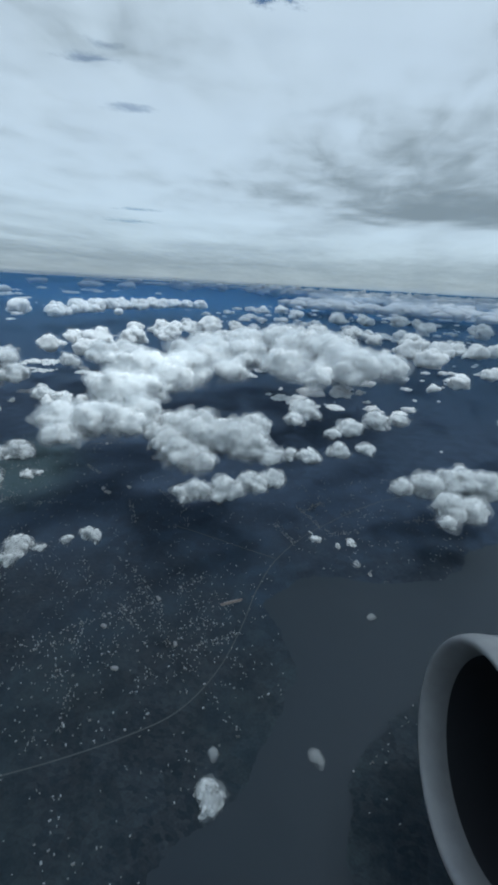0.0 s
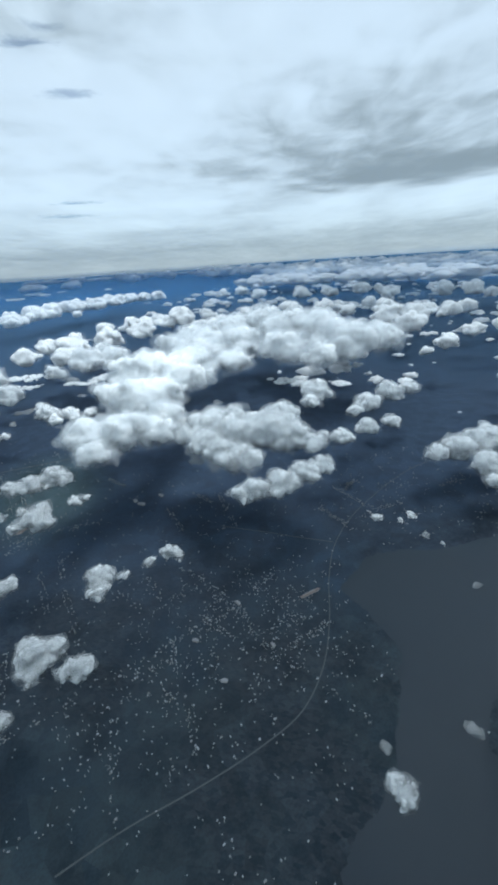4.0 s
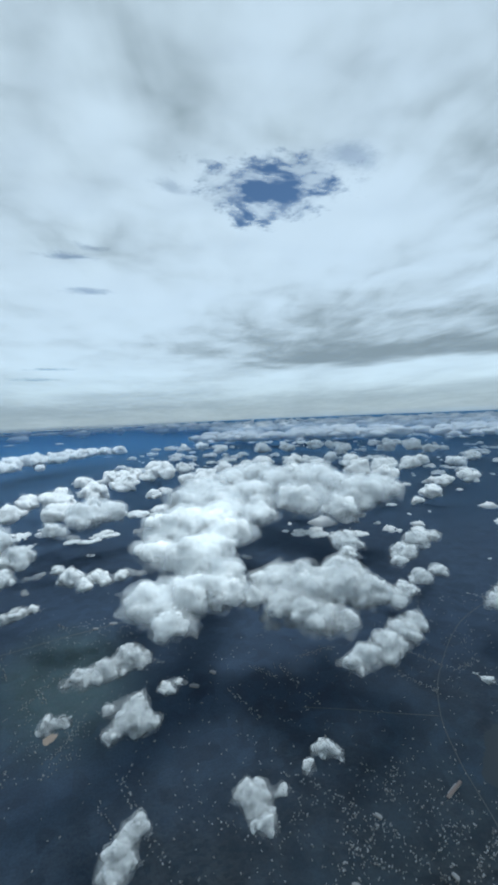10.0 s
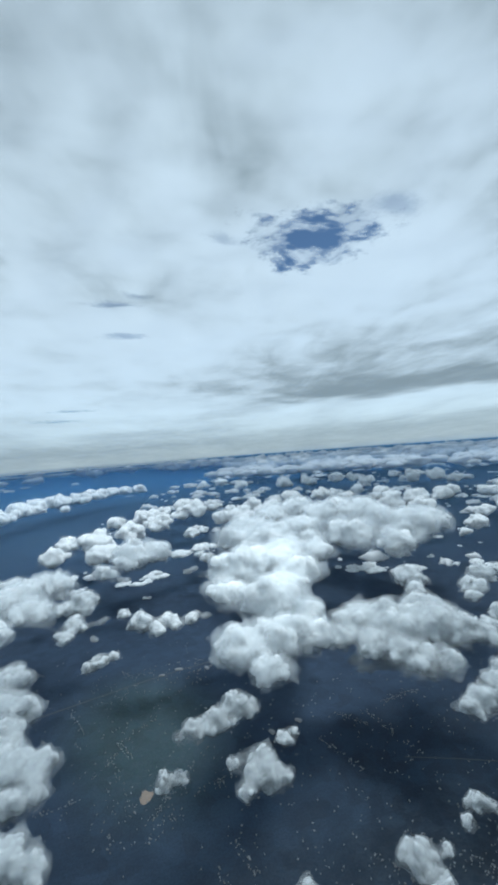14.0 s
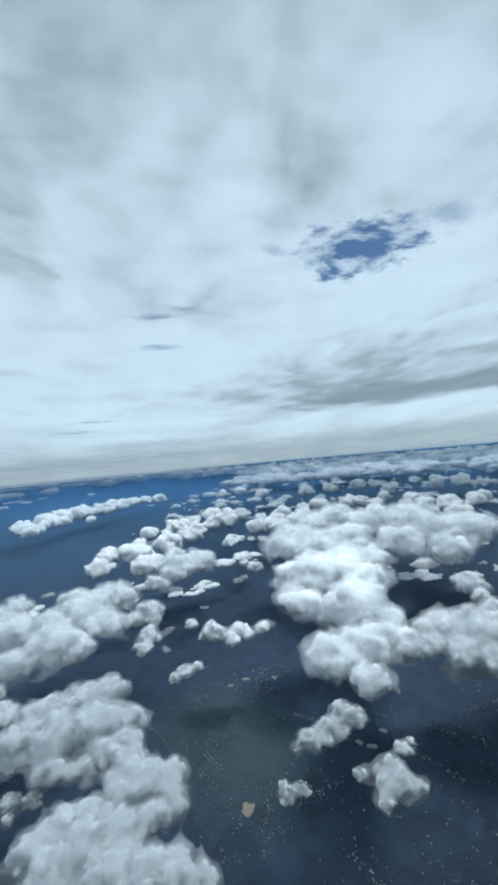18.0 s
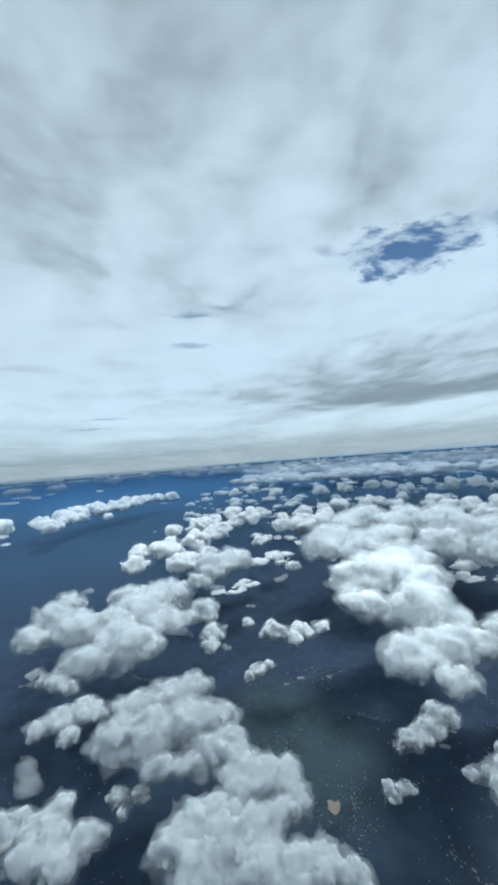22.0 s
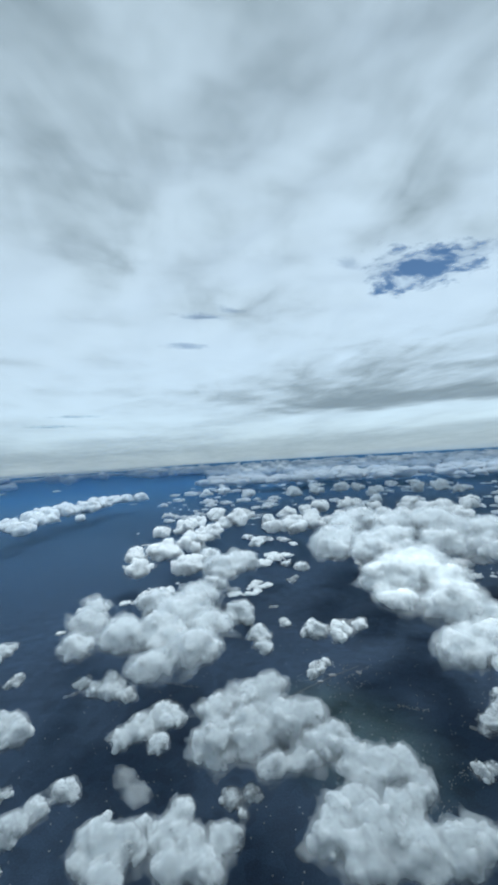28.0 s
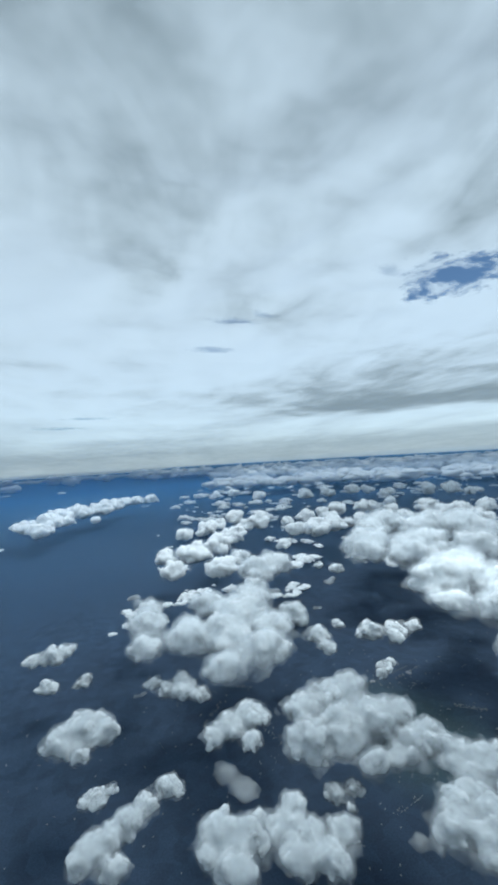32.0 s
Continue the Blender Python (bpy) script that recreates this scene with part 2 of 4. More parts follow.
def land_material():
    mat, nt, out = material("land")
    g = Graph(nt)
    p = g.place()
    cells = g.put("ShaderNodeTexVoronoi", Vector=g.moved(p, (0, 0, 0), (1, 1, 1), 24), Scale=0.16, Randomness=0.9)
    lots = g.put("ShaderNodeTexVoronoi", Vector=g.moved(p, (0, 0, 0), (1, 0.6, 1), -18), Scale=0.6, Randomness=0.8)
    regions = g.noise(p, 0.012, 5.0, 0.6)
    woods = g.noise(p, 0.09, 6.0, 0.65)
    grain = g.noise(p, 1.4, 4.0, 0.7)
    field = g.mix(g.put("ShaderNodeSeparateColor", Color=cells.outputs["Color"]).outputs[0], (0.029, 0.043, 0.055, 1), (0.046, 0.061, 0.070, 1))
    plots = g.mix(g.put("ShaderNodeSeparateColor", Color=lots.outputs["Color"]).outputs[1], (0.022, 0.031, 0.043, 1), (0.047, 0.055, 0.066, 1))
    base = g.mix(g.span(regions, 0.42, 0.6), plots, field)
    base = g.mix(g.span(woods, 0.48, 0.66, 0.0, 0.6), base, (0.020, 0.029, 0.042, 1))
    base = g.mix(g.span(grain, 0.3, 0.8, 0.0, 0.35), base, (0.014, 0.025, 0.032, 1))
    town = g.span(g.length(g.moved(p, (-136, 222, 0), (42, 62, 100), 20)), 1.15, 0.35)
    tilled = g.mix(g.put("ShaderNodeSeparateColor", Color=lots.outputs["Color"]).outputs[0], (0.040, 0.072, 0.065, 1), (0.066, 0.089, 0.084, 1))
    # distance haze painted into the ground colour: bluer in three steps outwards
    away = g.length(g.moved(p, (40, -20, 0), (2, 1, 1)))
    haze_dist = g.math("MULTIPLY_ADD", g.math("SUBTRACT", regions, 0.5), 220.0, away)
    base = g.mix(g.span(haze_dist, 95.0, 230.0, 0.0, 0.85), base, (0.041, 0.063, 0.105, 1))
    base = g.mix(g.span(haze_dist, 260.0, 900.0, 0.0, 0.9), base, (0.041, 0.079, 0.143, 1))
    base = g.mix(g.span(haze_dist, 800.0, 2600.0), base, (0.040, 0.20, 0.45, 1))
    base = g.mix(g.math("MULTIPLY", town, g.span(grain, 0.35, 0.65, 0.25, 0.85)), base, tilled)
    mottle = g.math("MULTIPLY", g.span(woods, 0.36, 0.64, 1.08, 0.92), g.span(g.put("ShaderNodeSeparateColor", Color=cells.outputs["Color"]).outputs[2], 0.0, 1.0, 0.9, 1.15, False))
    mottle = g.math("MULTIPLY", mottle, g.span(grain, 0.3, 0.7, 0.8, 1.2))
    mottled = g.nt.nodes.new("ShaderNodeVectorMath")
    mottled.operation = "SCALE"
    g.feed(mottled.inputs[0], base)
    g.feed(mottled.inputs["Scale"], mottle)
    base = g.mix(g.span(haze_dist, 400.0, 1200.0), mottled.outputs[0], base)
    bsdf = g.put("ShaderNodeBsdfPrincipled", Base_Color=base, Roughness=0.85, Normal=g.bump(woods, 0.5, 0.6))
    bsdf.inputs["Specular IOR Level"].default_value = 0.15
    nt.links.new(bsdf.outputs[0], out.inputs[0])
    return mat


def water_material():
    mat, nt, out = material("river_water")
    g = Graph(nt)
    p = g.place()
    silt = g.noise(g.moved(p, (0, 0, 0), (1, 2.4, 1), 40), 0.03, 5.0, 0.6)
    base = g.mix(silt, (0.034, 0.045, 0.059, 1), (0.040, 0.052, 0.066, 1))
    bsdf = g.put("ShaderNodeBsdfPrincipled", Base_Color=base, Roughness=0.45, Normal=g.bump(g.noise(p, 2.0, 4.0), 0.2, 0.08))
    bsdf.inputs["Specular IOR Level"].default_value = 0.12
    nt.links.new(bsdf.outputs[0], out.inputs[0])
    return mat


def plain(name, colour, rough=0.6, metal=0.0, spread=0.12, scale=2.0, bump=0.0, random_tone=0.0):
    mat, nt, out = material(name)
    g = Graph(nt)
    p = g.place()
    n = g.noise(p, scale, 5.0, 0.6)
    lo = tuple(c * (1 - spread) for c in colour) + (1,)
    hi = tuple(min(1.0, c * (1 + spread)) for c in colour) + (1,)
    base = g.mix(n, lo, hi)
    if random_tone:
        info = g.put("ShaderNodeNewGeometry").outputs["Random Per Island"]
        base = g.mix(g.math("MULTIPLY", info, random_tone), base, (0.16, 0.15, 0.15, 1))
    bsdf = g.put("ShaderNodeBsdfPrincipled", Base_Color=base, Roughness=rough, Metallic=metal)
    if bump:
        g.feed(bsdf.inputs["Normal"], g.bump(n, bump, 0.05))
    nt.links.new(bsdf.outputs[0], out.inputs[0])
    return mat


DECK = deck_material()
LAND = land_material()
HAZE = haze_material()
WATER = water_material()
ROAD = plain("pale_road", (0.085, 0.092, 0.098), 0.8, scale=0.4)
DULL_ROOF = plain("dull_red_roofs", (0.20, 0.16, 0.15), 0.7, spread=0.2)
ROOF = plain("light_roofs", (0.44, 0.46, 0.49), 0.5, spread=0.2, random_tone=0.9)
WALL = plain("house_walls", (0.42, 0.40, 0.37), 0.8)
EARTH = plain("bare_earth", (0.30, 0.24, 0.20), 0.9, spread=0.3, scale=0.8)
# the blue of distance haze is put into the hills' base colour
HILL = plain("haze_blue_hills", (0.10, 0.27, 0.46), 0.9, spread=0.1, scale=0.01)
LIP = plain("brushed_lip_metal", (0.33, 0.335, 0.35), 0.5, 0.3, spread=0.2, scale=0.25)
COWL = plain("engine_paint", (0.10, 0.11, 0.13), 0.4, scale=0.3)
# inlet lining and fan are coloured near black to match the inlet's dark inside
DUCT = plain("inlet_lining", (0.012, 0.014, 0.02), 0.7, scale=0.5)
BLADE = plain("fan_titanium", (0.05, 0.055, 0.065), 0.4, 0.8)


# ---- tools ----
def mesh_object(name, verts, faces, mat, parent=None, smooth=True, label=""):
    data = bpy.data.meshes.new(name)
    data.from_pydata([tuple(v) for v in verts] if not isinstance(verts, np.ndarray) else verts.tolist(), [], faces if isinstance(faces, list) else faces.tolist())
    data.polygons.foreach_set("use_smooth", [smooth] * len(data.polygons))
    data.materials.append(mat)
    ob = new(name, data)
    if parent:
        ob.parent = parent
    return tagged(ob, label) if label else ob


rng = np.random.default_rng(7)
LATTICE = rng.random((32, 32, 32)).astype(np.float32)


def lattice_noise(p, size):
    """Smooth noise in -1..1 at points p, with lumps of that size."""
    q = p / size
    i = np.floor(q).astype(int)
    f = q - i
    f = f * f * (3 - 2 * f)
    total = 0
    for dx in (0, 1):
        for dy in (0, 1):
            for dz in (0, 1):
                w = np.abs(1 - dx - f[..., 0]) * np.abs(1 - dy - f[..., 1]) * np.abs(1 - dz - f[..., 2])
                total = total + w * LATTICE[(i[..., 0] + dx) % 32, (i[..., 1] + dy) % 32, (i[..., 2] + dz) % 32]
    return 2 * total - 1


def surface(field, origin, step):
    """The surface where a field on a grid is nought, as verts and quads (one vert a cell that it crosses)."""
    inside = field > 0
    n = np.array(field.shape) - 1
    corner = [(a, b, c) for a in (0, 1) for b in (0, 1) for c in (0, 1)]
    cut = lambda arr, o: arr[o[0]:o[0] + n[0], o[1]:o[1] + n[1], o[2]:o[2] + n[2]]
    count = sum(cut(inside, o).astype(int) for o in corner)
    cells = np.argwhere((count > 0) & (count < 8))
    index = np.full(n, -1)
    index[tuple(cells.T)] = np.arange(len(cells))
    total, weight = np.zeros((len(cells), 3)), np.zeros(len(cells))
    for o in corner:
        for axis in range(3):
            if o[axis]:
                continue
            o2 = list(o)
            o2[axis] = 1
            va, vb = field[tuple((cells + o).T)], field[tuple((cells + o2).T)]
            hit = (va > 0) != (vb > 0)
            t = np.where(hit, va / np.where(hit, va - vb, 1), 0)
            at = np.array(o, float) + np.eye(3)[axis] * t[:, None]
            total += at * hit[:, None]
            weight += hit
    verts = origin + (cells + total / weight[:, None]) * step
    quads = []
    for axis in range(3):
        u, v = (axis + 1) % 3, (axis + 2) % 3
        a = inside[tuple(slice(None, -1) if k == axis else slice(None) for k in range(3))]
        b = inside[tuple(slice(1, None) if k == axis else slice(None) for k in range(3))]
        edge = np.argwhere(a != b)
        edge = edge[(edge[:, u] > 0) & (edge[:, v] > 0) & (edge[:, u] < n[u]) & (edge[:, v] < n[v])]
        eu, ev = np.eye(3, dtype=int)[u], np.eye(3, dtype=int)[v]
        ring = np.stack([index[tuple((edge - s).T)] for s in (eu + ev, ev, 0 * eu, eu)], 1)
        flip = ~a[tuple(edge.T)]
        ring[flip] = ring[flip][:, ::-1]
        quads.append(ring)
    quads = np.concatenate(quads)
    # even out the steps of the grid
    for _ in range(1):
        total, count = np.zeros_like(verts), np.zeros(len(verts))
        for k in range(4):
            a, b = quads[:, k], quads[:, (k + 1) % 4]
            count += np.bincount(a, minlength=len(verts)) + np.bincount(b, minlength=len(verts))
            for axis in range(3):
                total[:, axis] += np.bincount(a, verts[b, axis], len(verts)) + np.bincount(b, verts[a, axis], len(verts))
        verts = 0.5 * verts + 0.5 * total / np.maximum(count, 1)[:, None]
    return verts, quads


def pieces(verts, quads, least=0.06):
    """Splits a mesh into its free-standing pieces, without the crumbs."""
    mark = np.arange(len(verts))
    for _ in range(400):
        low = mark[quads].min(1)
        before = mark.copy()
        for k in range(4):
            np.minimum.at(mark, quads[:, k], low)
        mark = mark[mark]
        if (mark == before).all():
            break
    names, sizes = np.unique(mark, return_counts=True)
    made = []
    for name in names[sizes >= least * sizes.max()]:
        keep = mark == name
        fresh = np.cumsum(keep) - 1
        made.append((verts[keep], fresh[quads[keep[quads[:, 0]]]]))
    return made


def cloud_layers(lobes, base, step, seed, pads, least=0.06):
    """Meshes of a heaped cloud of lobes (x, y, z, r) with a flat, ragged base, grown by each of pads; the wider, the more torn."""
    own = np.random.default_rng(seed)
    balls = []
    for x, y, z, r in lobes:
        r *= 0.9
        balls.append((x, y, z, 0.72 * r))
        for _ in range(26):
            a, up = own.uniform(0, 2 * math.pi), own.uniform(-0.3, 1.0)
            s, out = own.uniform(0.18, 0.48) * r, math.sqrt(max(0.0, 1 - up * up)) * own.uniform(0.8, 1.15)
            balls.append((x + 0.8 * r * out * math.cos(a), y + 0.8 * r * out * math.sin(a), z + 0.66 * r * up, s))
    balls = np.array(balls)
    big = float(np.mean([l[3] for l in lobes]))
    wide = max(l[3] for l in lobes)
    lo = (balls[:, :3] - balls[:, 3:]).min(0) - 0.6 * big
    hi = (balls[:, :3] + balls[:, 3:]).max(0) + 0.6 * big
    lo[2] = max(lo[2], base - 0.5 * big)
    shift = own.uniform(0, 500, 3)
    shape = np.ceil((hi - lo) / step).astype(int) + 2
    grid = np.stack(np.meshgrid(*[lo[k] + step * np.arange(shape[k]) for k in range(3)], indexing="ij"), -1).astype(np.float32)
    bent = grid.copy()
    for size, amp in ((1.1, 0.24), (0.45, 0.14)):
        for axis, way in enumerate((1.0, 1.0, 0.5)):
            bent[..., axis] += way * amp * big * lattice_noise(grid + shift + 37 * axis, size * big)
    k = 0.05 * big
    total = np.zeros(shape, np.float32)
    for x, y, z, r in balls:
        # far from a ball its share is nought: work on its own box only
        reach = r + 7 * k + 0.4 * big
        box = tuple(slice(max(0, int((c - reach - l) / step)), max(0, int((c + reach - l) / step) + 2)) for c, l in zip((x, y, z), lo))
        part = bent[box]
        dist = np.sqrt((part[..., 0] - x) ** 2 + (part[..., 1] - y) ** 2 + (1.3 * (part[..., 2] - z)) ** 2)
        total[box] += np.exp(np.clip((r - dist) / k, -40, 12))
    field = k * np.log(total + 1e-6)
    live = np.argwhere(field > -0.7 * big)
    at = tuple(live.T)
    p = grid[at] + shift
    # round knobs with creases between them, at four sizes
    rough = sum(amp * big * (2.2 * np.abs(lattice_noise(p + 11 * i, size * big)) - 0.6) for i, (size, amp) in enumerate(((0.66, 0.1), (0.33, 0.085), (0.17, 0.05), (0.085, 0.026))) if size * big > 1.6 * step)
    tatter = (1.6 if big < 4.5 else 1.0) * big * (lattice_noise(p + 99, 0.34 * big) + 0.8 * lattice_noise(p + 55, 0.16 * big))
    under = 0.7 * (grid[at][:, 2] - base + 0.12 * big * lattice_noise(p, 0.8 * big) + 0.08 * big * lattice_noise(p, 0.3 * big))
    for pad in pads:
        f = np.full(shape, -1.0)
        f[at] = np.minimum(field[at] + rough, under) + pad * big + max(0.0, 0.11 + 0.8 * pad if pad > -0.035 or big < 4.5 and pad > -0.2 else 0.0) * tatter
        f[0], f[-1], f[:, 0], f[:, -1], f[:, :, 0], f[:, :, -1] = -1, -1, -1, -1, -1, -1
        if (f > 0).sum() > 3:
            yield pieces(*surface(f, lo, step), least)


def way_off(x, y, z):
    """How near the flight passes to a place."""
    a, b, p = Vector((0, 0, 115)), Vector((-276, 55, 142)), Vector((x, y, z))
    t = max(0.0, min(1.0, (p - a).dot(b - a) / (b - a).length_squared))
    return (p - a.lerp(b, t)).length


def cumulus(x, y, lobes, base=27.5, fine=0.0035, seed=None, label="", group="fair-weather clouds", near=True):
    """One heaped cloud: a knobbly body within thin torn veils. fine: the mesh's step for each metre of distance."""
    big = float(np.mean([l[3] for l in lobes]))
    off = way_off(x, y, base + big)
    step = max(fine * off, 0.3, 0.06 * big) if near else big / 4.5
    seed = seed if seed is not None else int(abs(x * 13 + y * 7)) % 9973
    thing = new("cumulus_cloud")
    thing.location = (x, y, base)
    low = [(a, b, z - base, r) for a, b, z, r in lobes]
    size = SIZES[0] if big < 4.5 else SIZES[2] if big > 9.5 else SIZES[1]
    # the smallest are veils alone
    made = [("body", CLOUD, m) for m in cloud_layers(low, 0.0, step, seed, (-0.15 if near and big < 4.5 else -0.04,), 0.02)] if big > 2.0 or not near else []
    pads = (0.06,) if not near else (-0.09, -0.04, 0.02, 0.08) if big < 4.5 else (-0.02, 0.02, 0.06, 0.1, 0.14, 0.18) if off < 420 else (0.0, 0.08)
    made += [("veil", VEIL if i < len(pads) / 2 else FRINGE, m) for i, m in enumerate(cloud_layers(low, 0.0, step * 2.3, seed, pads, 0.02))]
    for name, mats, parts in made:
        for verts, quads in parts:
            mesh_object(name, verts, quads, mats[size], thing)
    tagged(thing, label or f"{'middling' if size == SIZES[1] else size} white heaped cloud with soft torn edges and a grey base", "cloud", group)
    return thing


def sheet(name, centre, radius, rings, spokes, height, mat):
    """A round sheet whose rings widen outwards; height(x, y, distance) gives its z."""
    verts, faces = [(centre[0], centre[1], height(centre[0], centre[1], 0.0))], []
    for i in range(1, rings + 1):
        d = radius * (i / rings) ** 2.2
        for j in range(spokes):
            a = 2 * math.pi * j / spokes
            px, py = centre[0] + d * math.cos(a), centre[1] + d * math.sin(a)
            verts.append((px, py, height(px, py, d)))
    for j in range(spokes):
        faces.append((0, 1 + j, 1 + (j + 1) % spokes))
        for i in range(rings - 1):
            a, b = 1 + i * spokes + j, 1 + i * spokes + (j + 1) % spokes
            faces.append((a, a + spokes, b + spokes, b))
    return mesh_object(name, verts, faces, mat)


def smooth_line(points, per=8):
    """A curve through points (Catmull-Rom)."""
    pts = [Vector((*p, 0)) for p in points]
    pts = [2 * pts[0] - pts[1]] + pts + [2 * pts[-1] - pts[-2]]
    made = []
    for a, b, c, d in zip(pts, pts[1:], pts[2:], pts[3:]):
        for i in range(per):
            t = i / per
            made.append(0.5 * (2 * b + (c - a) * t + (2 * a - 5 * b + 4 * c - d) * t * t + (3 * b - a - 3 * c + d) * t ** 3))
    return made + [pts[-2]]


def ribbon(name, points, width, z, mat):
    line = smooth_line(points)
    verts, faces = [], []
    for i, p in enumerate(line):
        along = (line[min(i + 1, len(line) - 1)] - line[max(i - 1, 0)]).normalized()
        side = Vector((-along.y, along.x, 0)) * width / 2
        for s, h in ((-1.15, 0.0), (-1, z), (1, z), (1.15, 0.0)):
            verts.append(p + side * s + Vector((0, 0, h)))
    for i in range(len(line) - 1):
        for k in range(3):
            faces.append((4 * i + k, 4 * i + k + 1, 4 * i + k + 5, 4 * i + k + 4))
    return mesh_object(name, verts, faces, mat, smooth=False)


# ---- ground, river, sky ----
tagged(sheet("ground", (-120, 120), 4900, 60, 120, lambda x, y, d: 0.0, LAND), "dark green farmland and woods, haze painted in as blue towards the horizon", "ground", kind="structure")

west = [(-37, -60), (-30, 10), (-12, 44), (3, 57), (11, 72), (19, 88), (17, 103), (13, 114), (14, 122), (32, 135), (63, 133), (94, 140), (112, 158), (150, 174), (260, 200)]
east = [(260, 150), (170, 128), (120, 102), (83, 91), (63, 84), (48, 77), (36, 65), (29, 55), (28, 42), (24, 5), (20, -60)]
bank = [(p.x + 2.2 * noise.noise((p.x / 8, p.y / 8, 1)) + 1.0 * noise.noise((p.x / 2.2, p.y / 2.2, 4)), p.y + 2.2 * noise.noise((p.x / 8, p.y / 8, 7)) + 1.0 * noise.noise((p.x / 2.2, p.y / 2.2, 9)), 0.06)
        for p in smooth_line(west, 22) + smooth_line(east, 22)]
river_edge = [(a[0], a[1], b[0], b[1]) for a, b in zip(bank, bank[1:] + bank[:1])]


def on_water(x, y):
    return sum((y0 > y) != (y1 > y) and x < x0 + (y - y0) / (y1 - y0) * (x1 - x0) for x0, y0, x1, y1 in river_edge) % 2 == 1


bm = bmesh.new()
face = bm.faces.new([bm.verts.new(v) for v in bank])
bmesh.ops.triangulate(bm, faces=[face])
bmesh.ops.recalc_face_normals(bm, faces=bm.faces)
data = bpy.data.meshes.new("river")
bm.to_mesh(data)
bm.free()
data.materials.append(WATER)
tagged(new("river", data), "wide grey river with a smooth dull surface", "river", kind="structure")

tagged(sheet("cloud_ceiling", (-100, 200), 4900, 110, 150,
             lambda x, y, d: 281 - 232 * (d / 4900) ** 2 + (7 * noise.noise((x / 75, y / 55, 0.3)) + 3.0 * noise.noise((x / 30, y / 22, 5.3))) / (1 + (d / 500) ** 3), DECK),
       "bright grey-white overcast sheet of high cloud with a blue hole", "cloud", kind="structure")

# added sheets imitating haze, thicker towards the horizon: bowl-shaped, one outside the other
haze = tagged(new("haze"), "thin bluish sheets imitating haze thickening towards the horizon", "haze", kind="stuff")
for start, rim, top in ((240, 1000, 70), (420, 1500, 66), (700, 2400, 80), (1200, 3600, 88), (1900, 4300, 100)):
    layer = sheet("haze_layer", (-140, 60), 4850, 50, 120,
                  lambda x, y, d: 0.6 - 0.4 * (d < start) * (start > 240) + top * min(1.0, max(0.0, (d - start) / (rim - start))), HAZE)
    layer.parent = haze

# ---- the heaped clouds that pass below ----
cumulus(-66, 245, [(20.6, 24.6, 55.0, 16.5), (1.8, 16.0, 55.0, 17.4), (-14.0, 15.7, 55.0, 14.3), (-6.7, -29.6, 51.0, 15.5), (18.7, -0.1, 55.0, 12.6), (-23.6, -7.2, 51.0, 8.6), (5.1, -18.5, 51.0, 13.6)], 33.0)
cumulus(-77, 190, [(-14.2, 1.1, 44.0, 11.1), (-2.1, -0.3, 44.0, 13.4), (17.2, 16.4, 44.0, 12.3), (-8.6, -19.2, 44.0, 6.9), (19.0, 0.9, 44.0, 7.6), (-20.0, -7.1, 44.0, 5.7), (7.4, 6.7, 44.0, 11.6)], 33.0)
cumulus(-29, 341, [(-4.3, -12.7, 52.0, 20.3), (-8.5, 42.3, 52.0, 19.9), (-28.8, 16.9, 52.0, 13.5), (24.9, 2.2, 52.0, 19.3), (16.2, -47.7, 52.0, 11.5)], 38.0)
cumulus(53, 361, [(-21.4, 84.5, 52.0, 22.9), (-1.9, 35.1, 52.0, 24.2), (21.0, 6.5, 52.0, 25.2), (30.4, -36.3, 52.0, 22.6), (59.7, -31.8, 52.0, 14.3), (-26.1, -41.6, 52.0, 16.7), (-5.5, -76.1, 52.0, 12.7), (-54.5, 61.8, 52.0, 17.8)], 39.0)
cumulus(-17, 181, [(-15.7, 16.8, 40.0, 12.3), (-3.0, 7.0, 40.0, 14.6), (12.3, 2.6, 40.0, 13.2), (20.7, 20.5, 40.0, 8.8), (21.6, -5.4, 40.0, 9.8), (29.3, -12.5, 40.0, 5.0), (-10.8, -15.1, 40.0, 8.8), (-2.0, -21.7, 40.0, 5.6), (-19.8, -2.8, 40.0, 7.8), (-30.0, 10.9, 40.0, 5.2)], 30.0)
cumulus(-7, 147, [(19.6, 9.8, 34.0, 5.5), (10.8, 4.6, 34.0, 6.0), (-0.3, -1.7, 34.0, 6.4), (-11.0, -5.2, 34.0, 5.6), (-18.4, -7.2, 34.0, 3.5)], 28.0)
cumulus(-110, 159, [(8.0, 3.7, 38.0, 6.3), (0.0, -0.7, 38.0, 5.7), (-7.3, -2.0, 38.0, 4.4), (-12.0, -3.3, 38.0, 2.2), (13.0, 3.9, 38.0, 3.2)], 32.0)
cumulus(-103, 135, [(2.1, 1.9, 36.0, 6.9), (-2.6, -4.0, 36.0, 3.4), (6.2, -2.9, 36.0, 3.8), (-4.5, 6.4, 36.0, 2.5)], 30.0)
cumulus(-88, 148, [(-1.8, -0.8, 35.0, 3.3), (1.9, 1.3, 35.0, 2.2)], 31.0)
cumulus(-126, 153, [(-0.9, -1.8, 28.0, 3.8), (3.2, -0.6, 28.0, 3.1), (-1.5, 1.7, 28.0, 2.5)], 25.0)
cumulus(-51, 110, [(0.5, 1.5, 33.0, 3.6), (3.5, -0.2, 33.0, 2.1), (-5.3, -2.3, 33.0, 2.3)], 29.0)
cumulus(-71, 105, [(-0.9, 1.0, 31.0, 4.5), (0.0, -5.3, 31.0, 3.5), (5.8, 0.9, 31.0, 1.9), (-3.7, 2.8, 31.0, 2.4)], 27.0)
